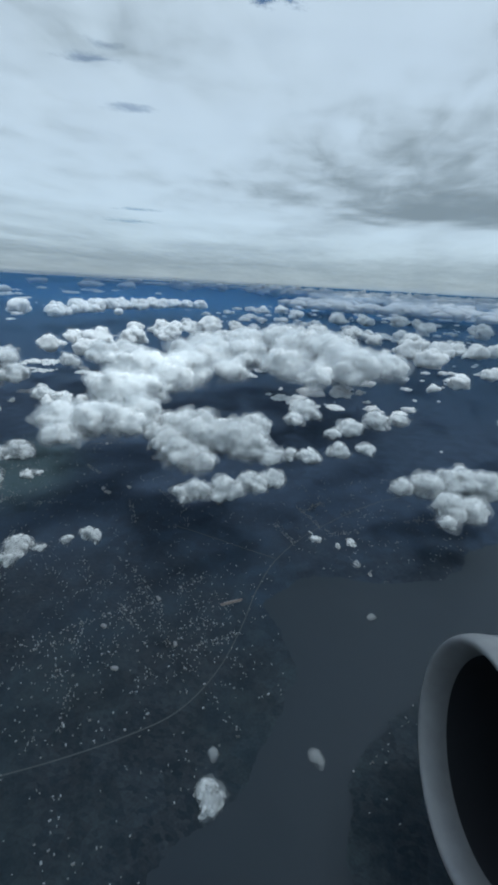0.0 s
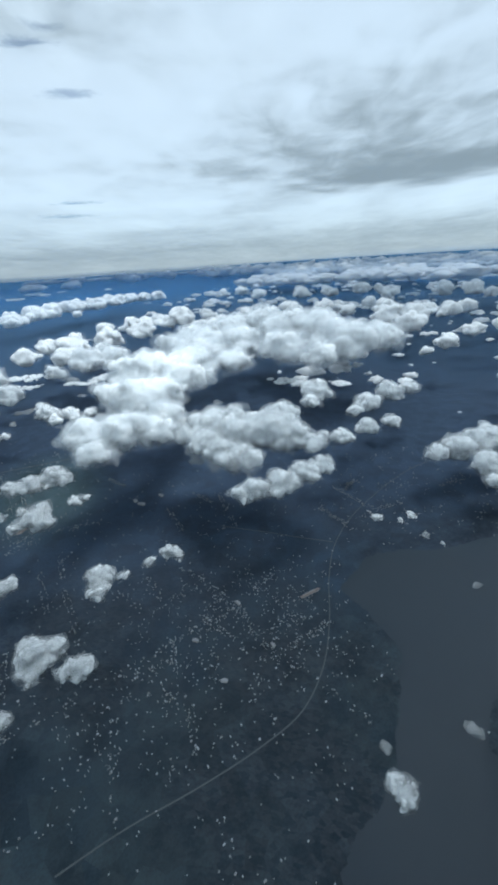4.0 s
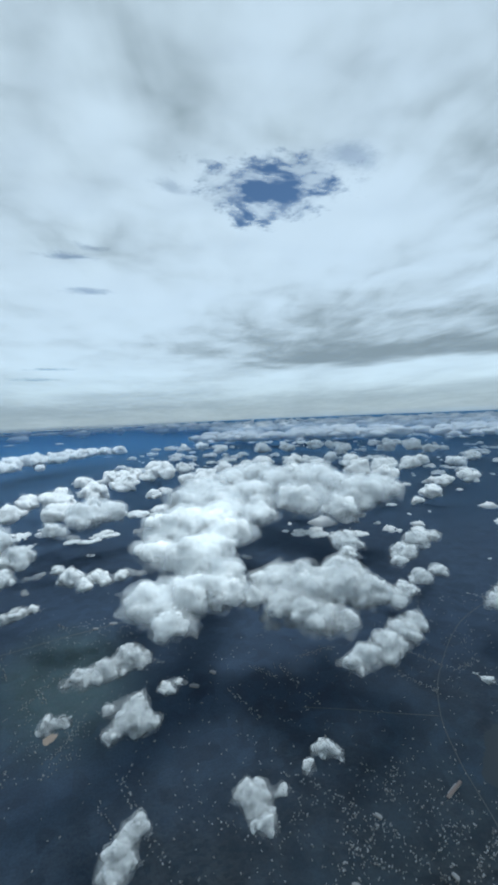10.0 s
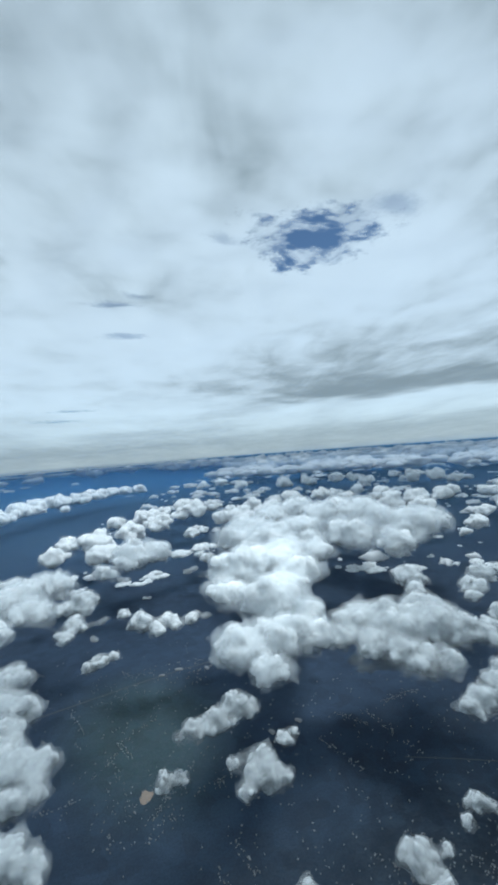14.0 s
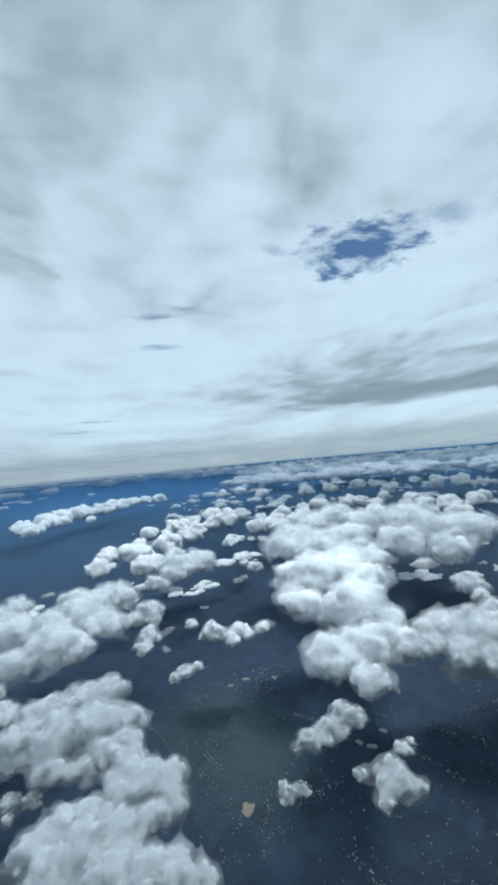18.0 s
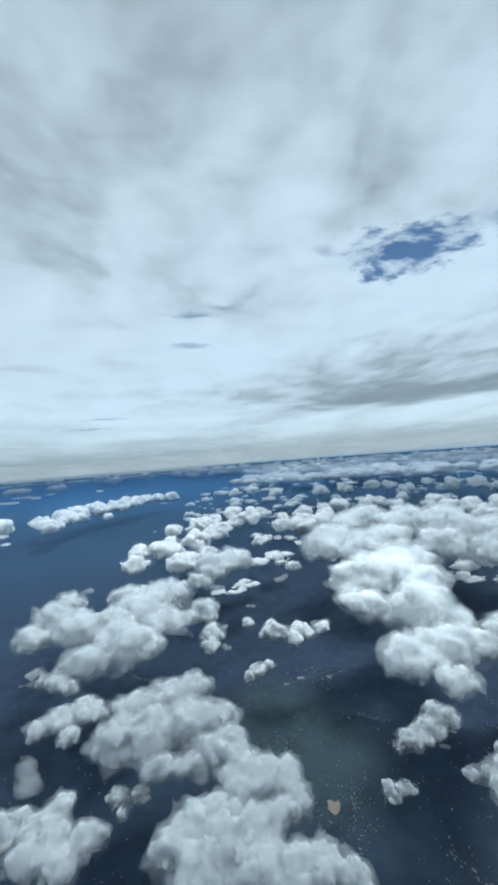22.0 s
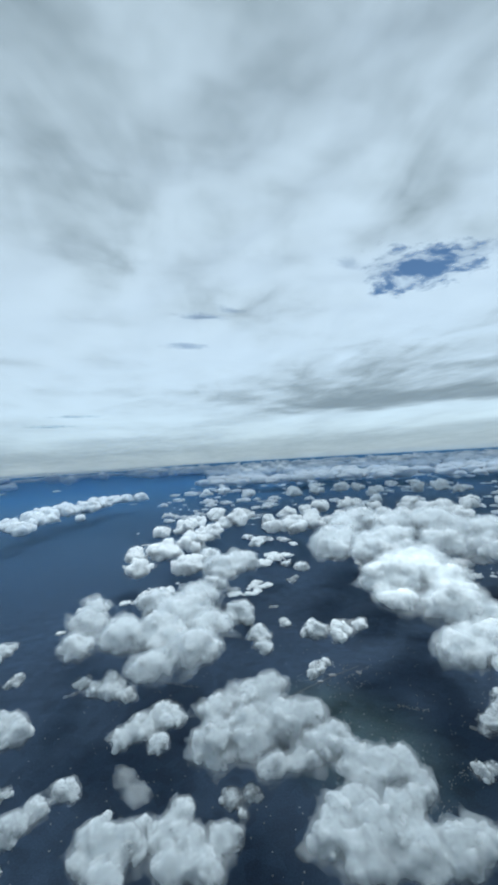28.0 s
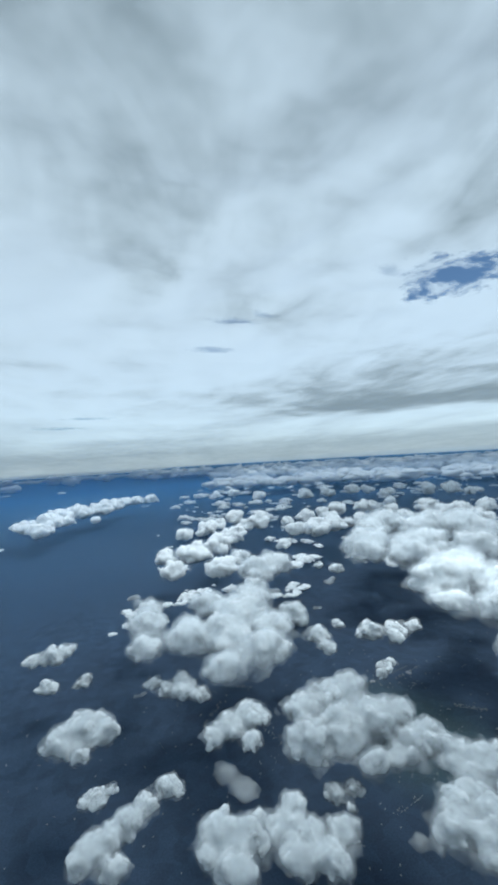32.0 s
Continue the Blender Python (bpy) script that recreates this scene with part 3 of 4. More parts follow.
cumulus(-127, 253, [(-8.2, 0.7, 37.0, 7.7), (6.7, -3.0, 37.0, 6.2), (18.8, -5.2, 37.0, 4.7), (-18.8, 18.4, 37.0, 4.0), (-0.3, -10.7, 37.0, 4.7)], 31.0)
cumulus(-152, 218, [(-0.8, 0.2, 37.0, 4.6), (-4.8, -3.0, 37.0, 4.0), (4.7, 2.9, 37.0, 3.1)], 32.0)
cumulus(-223, 278, [(20.1, 10.8, 48.0, 16.8), (33.0, 26.8, 48.0, 12.7), (3.6, -16.3, 48.0, 15.2), (-14.9, -10.0, 48.0, 12.4), (-32.1, 18.1, 48.0, 10.5), (-36.3, -9.7, 48.0, 8.0), (16.0, -40.0, 48.0, 11.9), (-3.6, -44.6, 48.0, 8.8), (31.3, -14.6, 48.0, 9.2), (-28.2, 43.1, 48.0, 8.0), (6.7, 36.2, 48.0, 10.3)], 37.0)
cumulus(-172, 264, [(2.3, 20.7, 42.0, 9.6), (2.8, -11.8, 42.0, 6.0), (-0.0, -25.9, 42.0, 4.2), (-5.2, 16.1, 42.0, 6.0)], 36.0)
cumulus(-176, 494, [(-38.7, 5.6, 38.0, 13.6), (-8.6, 2.3, 38.0, 17.6), (26.2, 30.0, 38.0, 19.0), (59.6, 83.1, 38.0, 18.3), (-43.4, -52.5, 38.0, 14.0), (3.3, -66.1, 38.0, 15.1)], 30.0)
cumulus(-146, 409, [(1.0, -8.3, 37.0, 17.4), (20.8, 4.8, 37.0, 13.9), (-19.4, -44.3, 37.0, 9.1), (-0.4, 48.9, 37.0, 10.6)], 30.0)
cumulus(-194, 185, [(10.1, 16.5, 41.0, 8.5), (-1.0, 16.3, 41.0, 8.8), (-13.7, 13.2, 41.0, 8.8), (-17.6, -0.9, 41.0, 8.0), (-6.5, -1.6, 41.0, 9.6), (6.9, -2.9, 41.0, 9.8), (16.9, -3.0, 41.0, 8.0), (-2.6, -18.1, 41.0, 5.1), (9.3, -19.5, 41.0, 6.3)], 32.0)
cumulus(-169, 154, [(-7.8, 13.7, 42.0, 7.2), (-5.1, 4.5, 42.0, 6.7), (1.0, -2.8, 42.0, 6.4), (7.5, -3.8, 42.0, 5.5), (8.1, -9.8, 42.0, 4.3), (-4.6, -4.0, 42.0, 4.7)], 33.0)
cumulus(-176, 134, [(-5.5, 11.1, 42.0, 5.6), (-12.2, 8.3, 42.0, 6.3), (-18.6, 4.3, 42.0, 5.3), (-5.0, 3.0, 42.0, 6.8), (2.1, 2.4, 42.0, 6.2), (9.2, 6.6, 42.0, 4.7), (-11.9, -1.7, 42.0, 6.4), (-1.4, -6.2, 42.0, 6.3), (7.0, -8.7, 42.0, 5.6), (14.3, -10.6, 42.0, 4.8), (19.3, -13.6, 42.0, 3.4)], 33.0)
cumulus(-233, 206, [(8.4, 4.5, 38.0, 6.2), (-1.5, 2.3, 38.0, 6.0), (-8.8, -0.3, 38.0, 4.6), (3.8, -8.3, 38.0, 3.6)], 33.0)
cumulus(-207, 170, [(-3.0, 1.9, 32.0, 4.1), (2.9, 1.2, 32.0, 3.3), (-1.4, -4.2, 32.0, 2.3)], 28.0)
cumulus(-291, 231, [(3.5, 5.5, 34.0, 8.7), (10.1, 0.8, 34.0, 6.3), (-4.1, 2.0, 34.0, 6.6), (2.1, -8.7, 34.0, 3.7), (-9.7, 1.2, 34.0, 3.2)], 28.0)
cumulus(-274, 187, [(14.2, 10.3, 32.0, 4.9), (6.9, 6.4, 32.0, 4.3), (0.3, 0.9, 32.0, 4.8), (-7.2, -1.6, 32.0, 5.4), (-11.2, -5.1, 32.0, 5.2), (-3.6, -11.5, 32.0, 4.2)], 27.0)
cumulus(-283, 203, [(0.4, -0.5, 32.0, 4.8), (-3.7, -1.0, 32.0, 2.7), (4.5, 1.3, 32.0, 2.6)], 28.0)
cumulus(-246, 167, [(-2.0, 3.6, 34.0, 6.7), (3.5, -0.5, 34.0, 6.0), (-7.2, 0.7, 34.0, 4.3), (-1.0, -6.0, 34.0, 5.6), (8.1, 4.0, 34.0, 3.0)], 29.0)
cumulus(-226, 160, [(-1.5, 10.5, 34.0, 4.8), (-5.2, 5.3, 34.0, 5.3), (0.5, -1.6, 34.0, 5.6), (8.7, -2.5, 34.0, 5.0), (2.7, -7.5, 34.0, 5.6), (-5.5, -4.0, 34.0, 5.3)], 29.0)
cumulus(-248, 253, [(3.1, 0.2, 33.0, 7.6), (9.4, -10.2, 33.0, 4.4), (-9.4, 8.7, 33.0, 3.9), (-4.6, 2.8, 33.0, 4.3)], 28.0)
cumulus(-310, 319, [(0.2, -1.6, 33.0, 7.1), (8.5, 1.8, 33.0, 5.3), (-8.4, -1.0, 33.0, 4.8)], 29.0)
cumulus(-307, 284, [(-0.3, 0.3, 32.0, 4.8)], 29.0)
cumulus(-291, 282, [(1.7, 1.0, 32.0, 4.6), (-2.0, -0.6, 32.0, 3.4)], 29.0)
cumulus(100, 170, [(11.4, 15.2, 22.0, 11.8), (-6.7, 8.5, 22.0, 8.6), (21.8, 12.4, 22.0, 10.5), (-20.3, 6.9, 22.0, 5.1), (-4.9, -10.7, 22.0, 7.8), (6.4, -10.4, 22.0, 7.3), (-9.8, -22.6, 22.0, 4.4)], 15.0)
cumulus(36, 250, [(4.0, 9.4, 34.0, 9.9), (-4.9, -9.6, 34.0, 5.7)], 28.0)
cumulus(75, 236, [(-12.9, -6.1, 33.0, 8.3), (9.8, 10.0, 33.0, 8.8), (26.3, 14.3, 33.0, 6.4), (-24.4, -18.1, 33.0, 4.6)], 27.0)
cumulus(44, 196, [(-21.6, -5.4, 31.0, 5.0), (-10.0, -7.1, 31.0, 5.9), (7.3, 3.2, 31.0, 6.2), (23.6, 7.8, 31.0, 4.7)], 26.0)
cumulus(-82, 81, [(-0.1, -0.6, 30.0, 5.5), (-4.1, 2.6, 30.0, 3.1), (3.3, 2.1, 30.0, 3.4), (-0.4, -5.8, 30.0, 2.4)], 26.0)
cumulus(-69, 72, [(-0.0, -0.0, 35.0, 3.8), (-3.1, -1.2, 35.0, 2.0), (2.8, 1.0, 35.0, 1.8)], 32.0)
cumulus(-102, 101, [(2.1, 5.0, 32.0, 3.4), (-0.8, 0.7, 32.0, 4.1), (-2.2, -4.2, 32.0, 3.5)], 28.0)
cumulus(-86, 64, [(0.2, 0.1, 30.0, 3.4), (-1.5, -2.0, 30.0, 2.8), (2.5, 1.7, 30.0, 1.8)], 26.0)
cumulus(-3, 44, [(-0.9, 1.6, 23.0, 2.5), (-0.2, -1.2, 23.0, 2.3), (1.8, 0.5, 23.0, 1.8)], 20.0)
cumulus(-3, 52, [(-0.1, 0.2, 23.0, 1.7)], 21.0)
cumulus(-82, 387, [(1.9, -11.3, 35.4, 7.1), (-2.1, 12.2, 33.8, 5.1)], 30.8)
cumulus(-73, 500, [(-8.9, -12.3, 37.0, 9.4), (9.3, 12.6, 35.0, 6.6)], 31.0)
cumulus(-71, 616, [(12.8, 1.1, 45.1, 20.1), (-13.4, -0.3, 39.9, 13.2)], 32.0)
cumulus(-7, 546, [(-3.3, -18.8, 44.0, 18.6), (-28.9, -1.2, 40.7, 14.3), (30.9, 20.1, 38.6, 11.4)], 31.7)
cumulus(221, 376, [(-32.8, -21.4, 38.6, 11.5), (27.1, 27.6, 38.4, 11.1), (61.9, 26.3, 40.0, 13.3), (-58.0, -33.8, 34.5, 6.0)], 30.9)
cumulus(20, 55, [(-0.9, 0.4, 18.0, 1.8), (0.7, -0.8, 18.0, 1.2)], 16.9)
cumulus(30, 139, [(1.2, -2.7, 18.0, 2.7), (-0.3, 1.9, 18.0, 1.6)], 16.4)
cumulus(42, 134, [(3.1, 1.1, 18.0, 2.7), (-2.6, -1.6, 18.0, 1.9)], 16.4)
cumulus(46, 119, [(-1.8, 2.7, 18.0, 2.3), (1.8, -2.7, 18.0, 1.4)], 16.6)
cumulus(38, 84, [(-0.4, 0.2, 30.1, 1.5)], 29.2)
cumulus(155, 655, [(-43.5, 16.0, 40.6, 17.0), (10.4, 17.1, 40.8, 17.3), (33.7, -32.9, 39.2, 14.8)], 30.4)
cumulus(259, 546, [(-27.6, 34.1, 42.3, 19.7), (-12.0, -18.5, 40.6, 16.9), (39.3, -15.9, 40.0, 16.0)], 30.4)
cumulus(-140, 642, [(-0.7, -10.5, 40.0, 15.9), (-33.5, -25.2, 38.0, 12.8), (33.9, 35.8, 38.1, 13.0)], 30.3)
cumulus(226, 948, [(-31.7, -3.3, 41.0, 21.9), (31.5, 4.2, 40.1, 20.2)], 27.8)
cumulus(73, 1142, [(37.2, -92.0, 39.5, 19.1), (6.2, 40.2, 40.6, 21.3), (-42.7, 51.4, 38.0, 16.0)], 27.9)
cumulus(362, 921, [(-21.4, 40.9, 40.4, 20.8), (-3.3, -77.5, 39.3, 18.5), (24.3, 36.7, 39.3, 18.6)], 27.9)
cumulus(492, 783, [(-32.2, 37.5, 41.3, 22.6), (13.8, 4.5, 41.0, 22.1), (19.5, -42.6, 37.6, 15.3)], 27.7)
cumulus(53, 581, [(-3.8, 14.9, 40.1, 16.2), (4.8, -15.3, 37.2, 11.6)], 30.3)
cumulus(-73, 685, [(2.5, 18.5, 41.5, 18.4), (47.8, 3.2, 39.6, 15.3), (-50.3, -21.0, 37.9, 12.6)], 30.3)
cumulus(30, 545, [(-3.0, 7.1, 40.5, 16.7), (45.1, 8.3, 40.0, 15.9), (-41.9, -15.1, 36.0, 9.7)], 30.2)
cumulus(179, 501, [(-55.6, 12.4, 41.2, 17.9), (25.8, 21.6, 41.1, 17.8), (29.9, -34.8, 40.2, 16.2)], 30.4)
cumulus(294, 570, [(-2.0, 4.0, 37.6, 15.2), (52.6, -1.0, 37.7, 15.4), (-51.6, -2.0, 35.4, 10.8)], 28.5)
cumulus(434, 565, [(-40.1, -24.3, 37.5, 15.0), (40.9, 23.8, 37.5, 14.9)], 28.5)
cumulus(36, 650, [(-4.4, -5.6, 39.7, 15.6), (45.6, 18.8, 38.4, 13.4), (-40.4, -12.4, 36.9, 11.1)], 30.3)
cumulus(227, 698, [(-32.3, -13.8, 37.8, 15.7), (31.9, 13.9, 37.4, 14.9)], 28.4)


# ---- farther clouds: a few shapes, set out at many sizes ----
def far_lobes(seed, count, length):
    own = np.random.default_rng(seed)
    return [(own.uniform(-length, length), own.uniform(-0.5, 0.5) * length, 27.5 + r * 0.55, r) for r in own.uniform(2.6, 9.0, int(1.6 * count))]


patterns = [cumulus(6000 + 300 * i, 6000, far_lobes(40 + i, n, l), seed=300 + i, near=False, label=text, group="far clouds")
            for i, (n, l, text) in enumerate(((7, 18, "distant white heaped cloud in broken rows"), (12, 34, "distant long white bank of heaped cloud"),
                                              (3, 8, "small distant white cloud puff"), (9, 24, "distant ragged white cloud with a grey base"), (12, 24, "distant broad white cloud heap")))]
own = random.Random(5)
bank = []
for a, b in (((-440, 820), (-371, 919)), ((-371, 919), (-292, 1065)), ((-292, 1065), (-190, 1255))):
    for i in range(11):
        t, r = (i + own.random()) / 11, own.uniform(11, 24)
        bank.append((a[0] + t * (b[0] - a[0]) + own.uniform(-40, 50) + 300, a[1] + t * (b[1] - a[1]) + own.uniform(-50, 50) - 1000, 30 + 0.4 * r, r))
cumulus(-300, 1000, bank, 28, label="long distant bank of white heaped cloud over the blue distance", group="far clouds")
clear = [(-330, 560, 130, 230), (-300, 959, 200, 200), (-420, 1550, 330, 420), (-190, 1500, 230, 260), (-60, 2300, 420, 700)]
placed = [(o.location.x, o.location.y) for o in bpy.data.objects if o.name.startswith("cumulus_cloud") and o.location.x < 5000]
spots = []
own = random.Random(11)
used = set()
while len(spots) < 215:
    bearing, d = radians(own.uniform(-38, 62)), 300 + 1900 * own.random() ** 1.7
    x, y = -150 + d * math.sin(bearing), 60 + d * math.cos(bearing)
    keep = 0.5 + 0.9 * noise.noise((x / 260, y / 260, 2.0)) + 0.25 * math.sin(bearing)
    if own.random() > keep or any(((x - a) / rx) ** 2 + ((y - b) / ry) ** 2 < 1 for a, b, rx, ry in clear):
        continue
    if any(math.hypot(x - a, y - b) < 38 for a, b in placed):
        continue
    scale = own.uniform(0.3, 1.0) * (0.6 + d / 1500)
    if any(math.hypot(x - a, y - b) < 22 * (scale + s) * 0.6 for a, b, s in spots):
        continue
    spots.append((x, y, scale))
    i = own.randrange(5)
    m = Matrix.Translation((x, y, 28 + own.uniform(-1, 2))) @ Matrix.Rotation(own.uniform(0, 6.28), 4, "Z") @ Matrix.Diagonal((scale, scale, scale * own.uniform(0.6, 0.9), 1))
    if i in used:
        copy_thing(patterns[i], m)
    else:
        used.add(i)
        patterns[i].matrix_basis = m

# the cloud field between and towards the horizon, too many to count
puffs = [next(cloud_layers([(a, b, z - 27.5, r) for a, b, z, r in far_lobes(60 + i, n, l)], 0.0, 2.6, 80 + i, (0.0,)))[0] for i, (n, l) in enumerate(((2, 6), (3, 9), (4, 14), (5, 20)))]
lump = bmesh.new()
bmesh.ops.create_icosphere(lump, subdivisions=2, radius=1.0)
unit_v = np.array([v.co[:] for v in lump.verts])
unit_f = np.array([[v.index for v in f.verts] for f in lump.faces])
lump.free()
count, base_index, all_v, all_f = 0, 0, [], []
scattered = 0
while scattered < 300:
    bearing, d = radians(own.uniform(-38, 62)), 330 + 1500 * own.random() ** 1.4
    x, y = -150 + d * math.sin(bearing), 60 + d * math.cos(bearing)
    keep = 0.45 + 1.1 * noise.noise((x / 200, y / 200, 2.6)) + 0.3 * math.sin(bearing)
    if own.random() > keep or any(((x - a) / rx) ** 2 + ((y - b) / ry) ** 2 < 1 for a, b, rx, ry in clear) or any(math.hypot(x - a, y - b) < 30 for a, b in placed):
        continue
    v, f = puffs[own.randrange(4)]
    a, s = own.uniform(0, 6.28), (0.18 + 0.9 * own.random() ** 2) * (0.55 + d / 1200)
    turn = np.array(((math.cos(a), math.sin(a), 0), (-math.sin(a), math.cos(a), 0), (0, 0, 0.8)))
    all_f.append(np.concatenate((f[:, :3], f[:, [0, 2, 3]])) + base_index)
    all_v.append(v @ turn * s + (x, y, 28))
    base_index += len(v)
    scattered += 1
while count < 2600:
    bearing, d = radians(own.uniform(-42, 66)), own.uniform(1500, 4150)
    x, y = -150 + d * math.sin(bearing), 60 + d * math.cos(bearing)
    if noise.noise((x / 420, y / 420, 8.0)) + 0.35 * math.sin(bearing) + 0.1 < own.random() * 0.8 - 0.2:
        continue
    if any(((x - a) / rx) ** 2 + ((y - b) / ry) ** 2 < 1 for a, b, rx, ry in clear) or (x < -100 + 0.02 * d and d > 1700 and own.random() < 0.94):
        continue
    for _ in range(3):
        r = own.uniform(10, 34) * (0.7 + d / 3000)
        v = unit_v * (r, r * own.uniform(0.6, 1.2), r * own.uniform(0.3, 0.55)) * (1 + 0.22 * rng.standard_normal((len(unit_v), 1)))
        all_f.append(unit_f + base_index)
        base_index += len(unit_v)
        all_v.append(v + (x + own.uniform(-40, 40), y + own.uniform(-40, 40), 34 + 0.25 * r))
        count += 1
# a long low row on the skyline
for i in range(90):
    a, d, r = radians(-19 + 34 * i / 90 + own.uniform(-0.5, 0.5)), own.uniform(3900, 4100), own.uniform(25, 62)
    v = unit_v * (r * 1.6, r, r * own.uniform(0.16, 0.3)) * (1 + 0.12 * rng.standard_normal((len(unit_v), 1)))
    all_f.append(unit_f + base_index)
    base_index += len(unit_v)
    all_v.append(v + (-150 + d * math.sin(a), 60 + d * math.cos(a), 40 + own.uniform(-2, 6)))
tagged(mesh_object("far_cloud_field", np.concatenate(all_v), np.concatenate(all_f), FAR_CLOUD), "countless small white clouds fading to the horizon", "cloud", kind="stuff")

# torn scraps of cloud between the heaps
def scraps(number, area, seed):
    own = random.Random(seed)
    kinds = []
    for i in range(5):
        few = np.random.default_rng(900 + i)
        lobes = [(few.uniform(-1.8, 1.8), few.uniform(-1.2, 1.2), few.uniform(0.8, 1.5), few.uniform(0.6, 1.4)) for _ in range(3 + i % 3)]
        kinds.append([piece for pad in (-0.25, -0.1, 0.06, 0.2) for made in cloud_layers(lobes, 0.0, 0.4, 950 + i, (pad,)) for piece in made])
    verts, faces, start, tries = [], [], 0, 0
    while number and tries < 4000:
        tries += 1
        x, y = own.uniform(area[0], area[1]), own.uniform(area[2], area[3])
        if noise.noise((x / 45, y / 45, 6.0)) < own.uniform(-0.25, 0.45):
            continue
        a, s = own.uniform(0, 6.28), 1.0 + 2.0 * own.random() ** 2
        turn = np.array(((1.3 * math.cos(a), 1.3 * math.sin(a), 0), (-math.sin(a), math.cos(a), 0), (0, 0, 0.9)))
        z = own.uniform(25, 33)
        for v, f in kinds[own.randrange(5)]:
            verts.append(v @ turn * s + (x, y, z))
            faces.append(f + start)
            start += len(v)
        number -= 1
    tagged(mesh_object("cloud_scraps", np.concatenate(verts), np.concatenate(faces), VEIL["small"]), "many thin torn scraps of white cloud", "cloud", kind="stuff")


scraps(30, (-420, 10, 135, 430), 21)

# ---- roads and settlement ----
tagged(ribbon("road", [(-76, 50), (-62, 56), (-44, 62), (-28, 68.5), (-15, 76), (-5, 89), (2, 106), (8, 126), (18, 147), (38, 170), (79, 201), (125, 220)], 0.36, 0.05, ROAD),
       "pale two-lane highway curving along the river bank", "road", kind="structure")
tagged(ribbon("causeway", [(-34, 168), (-15, 160), (0, 153), (16, 146)], 0.4, 0.04, ROAD), "faint pale side road across the fields", "road", kind="structure")
tagged(ribbon("town_road", [(-190, 251), (-159, 259), (-140, 264), (-116, 269), (-95, 272)], 0.7, 0.05, ROAD), "pale straight road through a small town", "road", kind="structure")


def house_pieces(spots, own):
    """Verts and faces of small gabled houses, walls and roof apart."""
    wv, wf, rv, rf = [], [], [], []
    for x, y, w, l, h, turn in spots:
        c, s = math.cos(turn), math.sin(turn)
        at = lambda a, b, z: (x + a * c - b * s, y + a * s + b * c, z)
        n = len(wv)
        wv += [at(a * w / 2, b * l / 2, z) for z in (0, h) for a, b in ((-1, -1), (1, -1), (1, 1), (-1, 1))]
        wf += [(n, n + 1, n + 5, n + 4), (n + 1, n + 2, n + 6, n + 5), (n + 2, n + 3, n + 7, n + 6), (n + 3, n, n + 4, n + 7)]
        n, e = len(rv), 1.12
        rv += [at(-e * w / 2, -e * l / 2, h * 0.96), at(e * w / 2, -e * l / 2, h * 0.96), at(e * w / 2, e * l / 2, h * 0.96), at(-e * w / 2, e * l / 2, h * 0.96),
               at(0, -e * l / 2, h * 1.35), at(0, e * l / 2, h * 1.35)]
        rf += [(n, n + 4, n + 5, n + 3), (n + 1, n + 2, n + 5, n + 4), (n, n + 1, n + 4), (n + 2, n + 3, n + 5)]
    return wv, wf, rv, rf


def settlement(name, label, boxes, number, seed):
    own = random.Random(seed)
    spots, lanes = [], []
    for i in range(5 * len(boxes)):
        x0, x1, y0, y1 = boxes[own.randrange(len(boxes))]
        lanes.append((own.uniform(x0, x1), own.uniform(y0, y1), own.choice((0.5, 2.07)) + own.uniform(-0.4, 0.4), own.uniform(6, 16)))
    while len(spots) < number:
        x0, x1, y0, y1 = boxes[own.randrange(len(boxes))]
        x, y = own.uniform(x0, x1), own.uniform(y0, y1)
        if own.random() < 0.35:
            # beside a lane
            x, y, turn, long = own.choice(lanes)
            s, off = own.uniform(-long, long), own.choice((-1, 1)) * own.uniform(0.3, 1.1)
            x, y = x + s * math.cos(turn) - off * math.sin(turn), y + s * math.sin(turn) + off * math.cos(turn)
        elif noise.noise((x / 9, y / 9, 4.0)) < own.uniform(-0.5, 0.35):
            continue
        if on_water(x, y):
            continue
        w = own.uniform(0.10, 0.29) * (1.6 if own.random() < 0.08 else 1)
        spots.append((x, y, w, w * own.uniform(1.1, 2.0), own.uniform(0.2, 0.34), 0.5 + own.choice((0, 1.571)) + own.uniform(-0.2, 0.2)))
    wv, wf, rv, rf = house_pieces(spots, own)
    thing = tagged(new(name), label, "houses", kind="stuff")
    mesh_object("walls", wv, wf, WALL, thing, False)
    mesh_object("roofs", rv, rf, ROOF, thing, False)


settlement("village_houses", "scattered small houses with pale roofs among trees", [(-72, -10, 84, 128), (-60, 0, 96, 135), (-85, -22, 66, 100), (-45, -2, 80, 118), (-115, -50, 55, 140), (-110, 5, 60, 165)], 1700, 3)
settlement("riverside_houses", "sparse small pale houses beside the river", [(-70, 10, 40, 70), (-12, 16, 80, 128), (25, 85, 48, 84), (20, 110, 145, 200), (40, 120, 150, 215)], 420, 4)
settlement("town_houses", "close cluster of bright town roofs along a road", [(-165, -100, 250, 280), (-170, -110, 175, 260), (-150, -120, 165, 198)], 520, 5)
settlement("plain_houses", "thinly scattered farmhouses with pale roofs", [(-260, 60, 130, 330), (-330, -180, 120, 320), (-120, 120, 130, 230), (-120, 120, 130, 230)], 1700, 6)


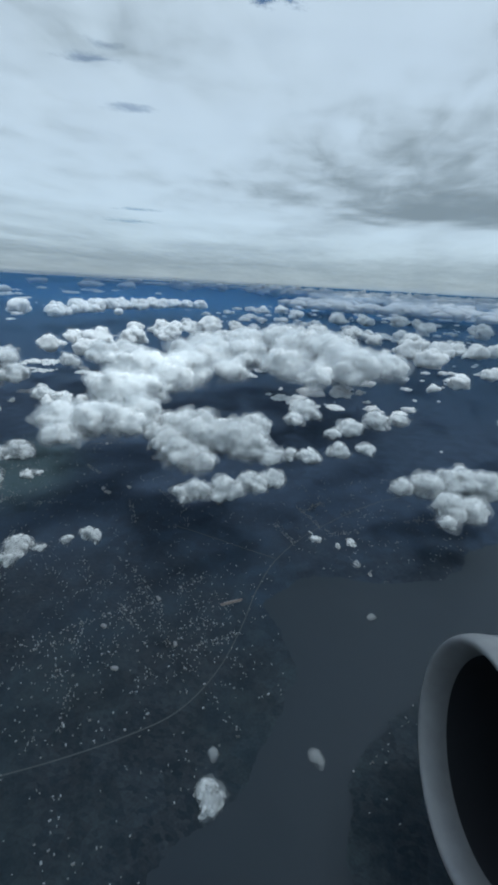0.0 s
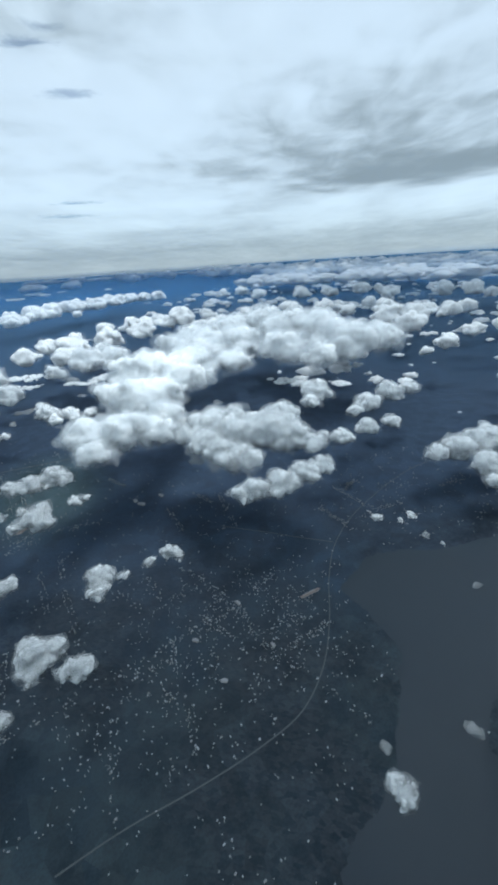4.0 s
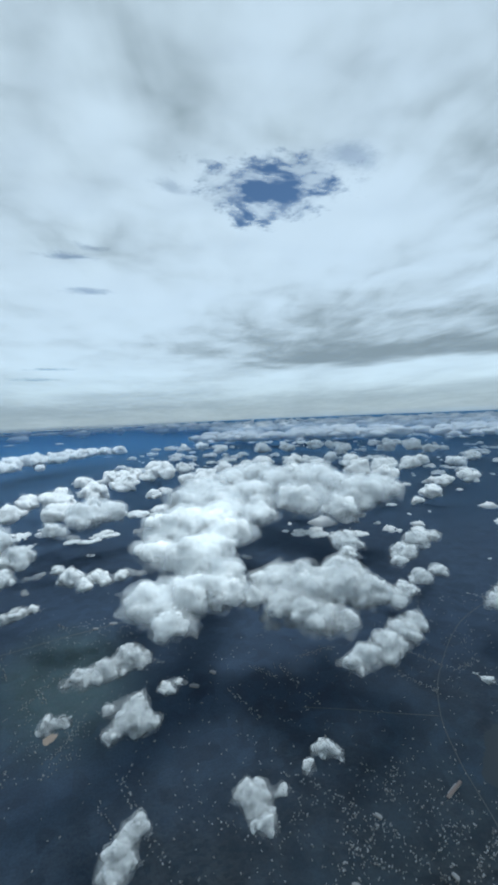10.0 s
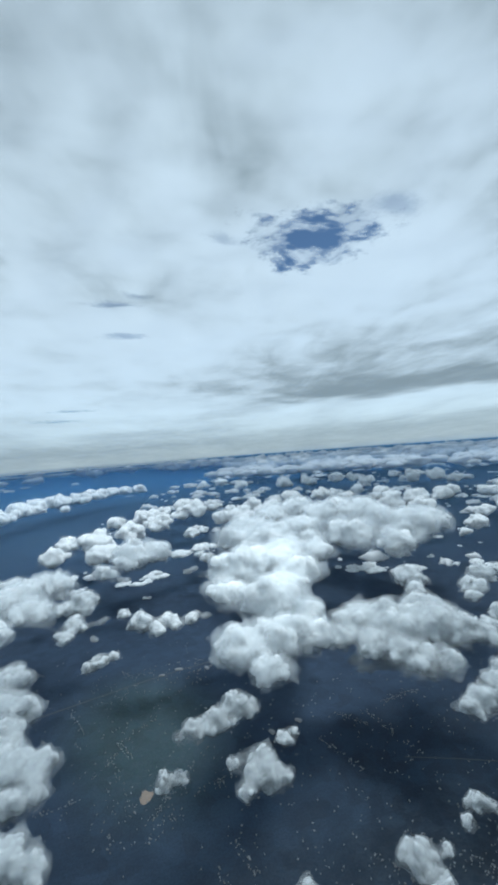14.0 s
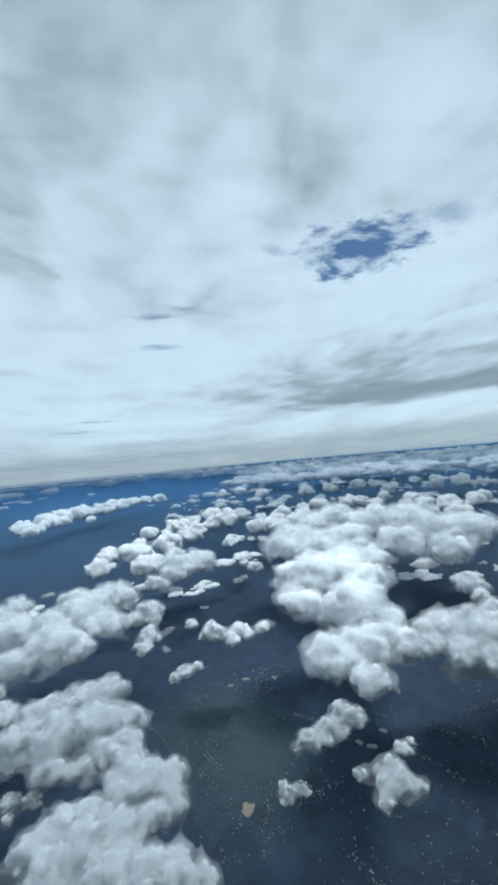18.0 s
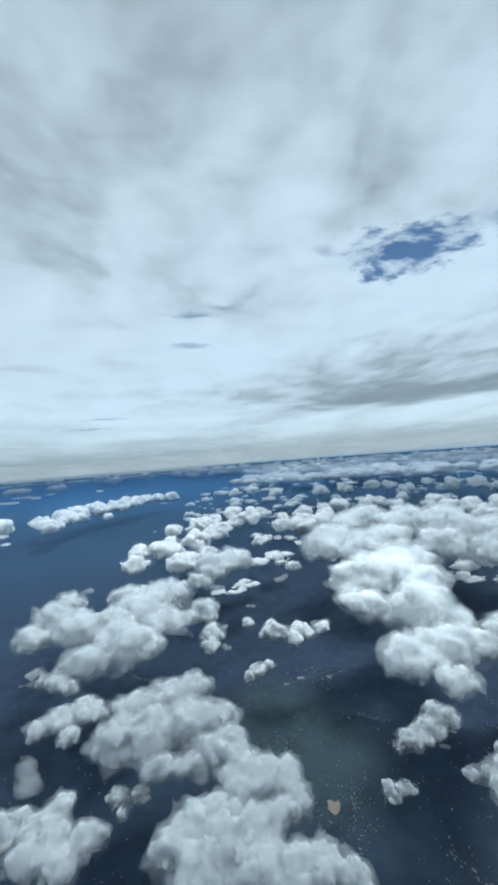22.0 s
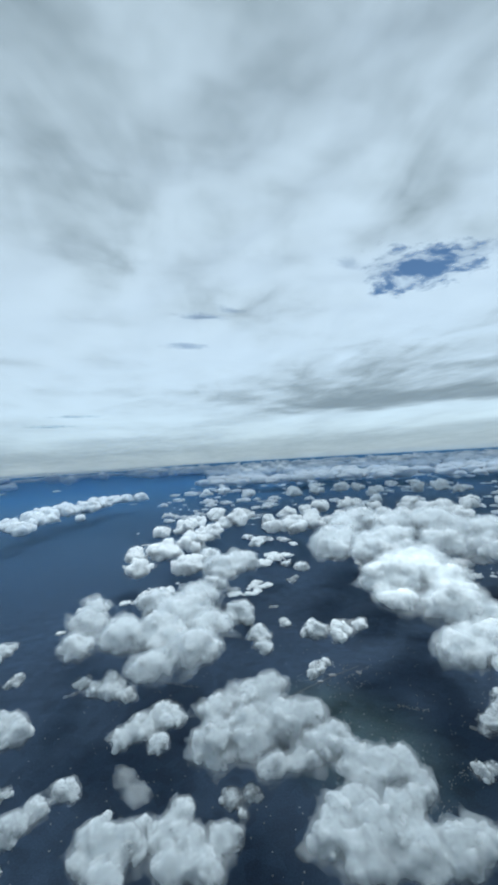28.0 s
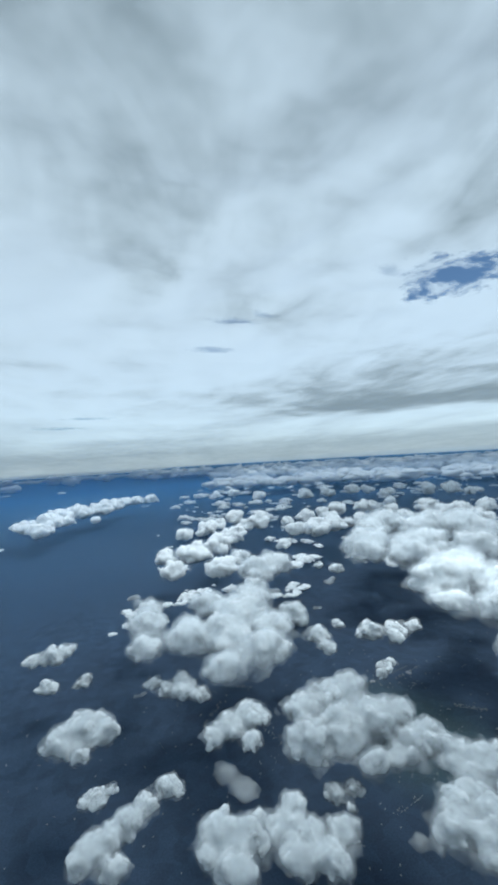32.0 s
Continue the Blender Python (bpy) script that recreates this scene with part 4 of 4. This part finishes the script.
def hall(x, y, w, l, turn, label):
    """A large low building: wall block, shallow roof and a lean-to."""
    thing = tagged(new("warehouse"), label, "warehouse", "large sheds")
    thing.matrix_world = pose(x, y, 0, 0, 0, turn)
    wv, wf, rv, rf = house_pieces([(0, 0, w, l, 0.5, 0)], own)
    mesh_object("wall", wv, wf, WALL, thing, False)
    mesh_object("roof", rv, rf, DULL_ROOF if l > 5 else ROOF, thing, False)
    wv, wf, rv, rf = house_pieces([(w * 0.75, 0, w * 0.5, l * 0.6, 0.3, 0)], own)
    mesh_object("annex_wall", wv, wf, WALL, thing, False)
    mesh_object("annex_roof", rv, rf, ROOF, thing, False)


for x, y, w, l, turn in ((-2, 118, 0.9, 8.0, 112), (-76, 196, 1.6, 4, 60), (-80, 200, 1.4, 3, 20), (-66, 203, 1.3, 3, 40), (-116, 270, 1.6, 4, 75), (-126, 267, 1.2, 3, 70),
                         (-100, 265, 1.3, 3.5, 10), (-30, 118, 0.9, 2, 30), (-46, 104, 0.9, 2, 60), (-20, 98, 0.8, 1.8, 15), (-37, 88, 0.9, 2, 80)):
    hall(x, y, w, l, turn, "long pale-roofed shed beside a road")

# bare yellowish clearing near the town
ring = [(-135 + (3.2 + 1.4 * noise.noise((math.cos(a), math.sin(a), 2))) * math.cos(a) * 0.8, 184 + (3.2 + 1.4 * noise.noise((math.cos(a), math.sin(a), 9))) * math.sin(a), 0.05)
        for a in [2 * math.pi * i / 40 for i in range(40)]]
tagged(mesh_object("quarry", ring + [(-135, 184, 0.12)], [(i, (i + 1) % 40, 40) for i in range(40)], EARTH), "bare buff clearing of dug earth", "quarry")

# hills on the skyline
verts, faces = [], []
for i in range(161):
    a = radians(-40 + 110 * i / 160)
    h = 58 + 44 * min(1.0, max(0.0, (a - 0.05) / 0.25)) + 5 * noise.noise((a * 5, 1.0, 0)) + 6 * noise.noise((a * 17, 4.0, 0)) + 22 * max(0.0, math.sin(a * 1.6))
    for d, z in ((4500, 0), (4700, max(8.0, h)), (4890, 0)):
        verts.append((-140 + d * math.sin(a), 60 + d * math.cos(a), z))
for i in range(160):
    for k in range(2):
        faces.append((3 * i + k, 3 * i + k + 3, 3 * i + k + 4, 3 * i + k + 1))
tagged(mesh_object("distant_hills", verts, faces, HILL), "low hills on the skyline, tinted blue for haze", "hills", kind="structure")


# ---- the jet engine, oversized and set far off to fit the camera's early view ----
def lathe(profile, turns=72):
    verts, faces = [], []
    for x, r in profile:
        for j in range(turns):
            a = 2 * math.pi * j / turns
            verts.append((x, r * math.cos(a), r * math.sin(a)))
    for i in range(len(profile) - 1):
        for j in range(turns):
            k = (j + 1) % turns
            faces.append((i * turns + j, i * turns + k, (i + 1) * turns + k, (i + 1) * turns + j))
    return verts, faces


def jet_engine(at, ahead, radius):
    thing = tagged(new("jet_engine"), "dark jet engine nacelle with a pale metal inlet lip", "jet engine")
    thing.matrix_world = Matrix.Translation(at) @ Vector(ahead).to_track_quat("X", "Z").to_matrix().to_4x4() @ Matrix.Scale(radius, 4)
    lip = [(0.20 - 0.26 * math.sin(math.pi * i / 16) * -1 - 0.2, 0.93 + 0.09 * math.cos(math.pi * i / 16)) for i in range(17)]
    mesh_object("inlet_lip", *lathe(lip), LIP, thing, label="pale metal inlet lip")
    mesh_object("cowling", *lathe([(0.0, 1.02), (-0.3, 1.08), (-0.9, 1.12), (-1.6, 1.08), (-2.4, 0.95), (-3.0, 0.78), (-3.0, 0.72), (-2.4, 0.86)]), COWL, thing)
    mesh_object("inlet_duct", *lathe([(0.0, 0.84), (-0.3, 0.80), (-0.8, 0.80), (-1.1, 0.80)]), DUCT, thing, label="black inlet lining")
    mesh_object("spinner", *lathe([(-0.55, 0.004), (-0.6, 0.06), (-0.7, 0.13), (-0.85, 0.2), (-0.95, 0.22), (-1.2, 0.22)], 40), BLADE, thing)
    blade_v, blade_f = [], []
    for i in range(9):
        r, tw = 0.2 + 0.59 * i / 8, radians(20 + 40 * i / 8)
        for s in (-1, 1):
            for th in (-0.008, 0.008):
                blade_v.append((-0.95 + s * 0.11 * math.cos(tw) + th, s * 0.11 * math.sin(tw), r))
    for i in range(8):
        a = 4 * i
        for p, q in ((0, 2), (2, 3), (3, 1), (1, 0)):
            blade_f.append((a + p, a + q, a + q + 4, a + p + 4))
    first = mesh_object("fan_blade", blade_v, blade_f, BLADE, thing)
    for i in range(1, 22):
        more = new("fan_blade", first.data)
        more.parent, more.rotation_euler = thing, (2 * math.pi * i / 22, 0, 0)
    return thing


jet_engine((50.2, 47.1, 33.0), (-0.985, 0.10, 0.10), 21.9)
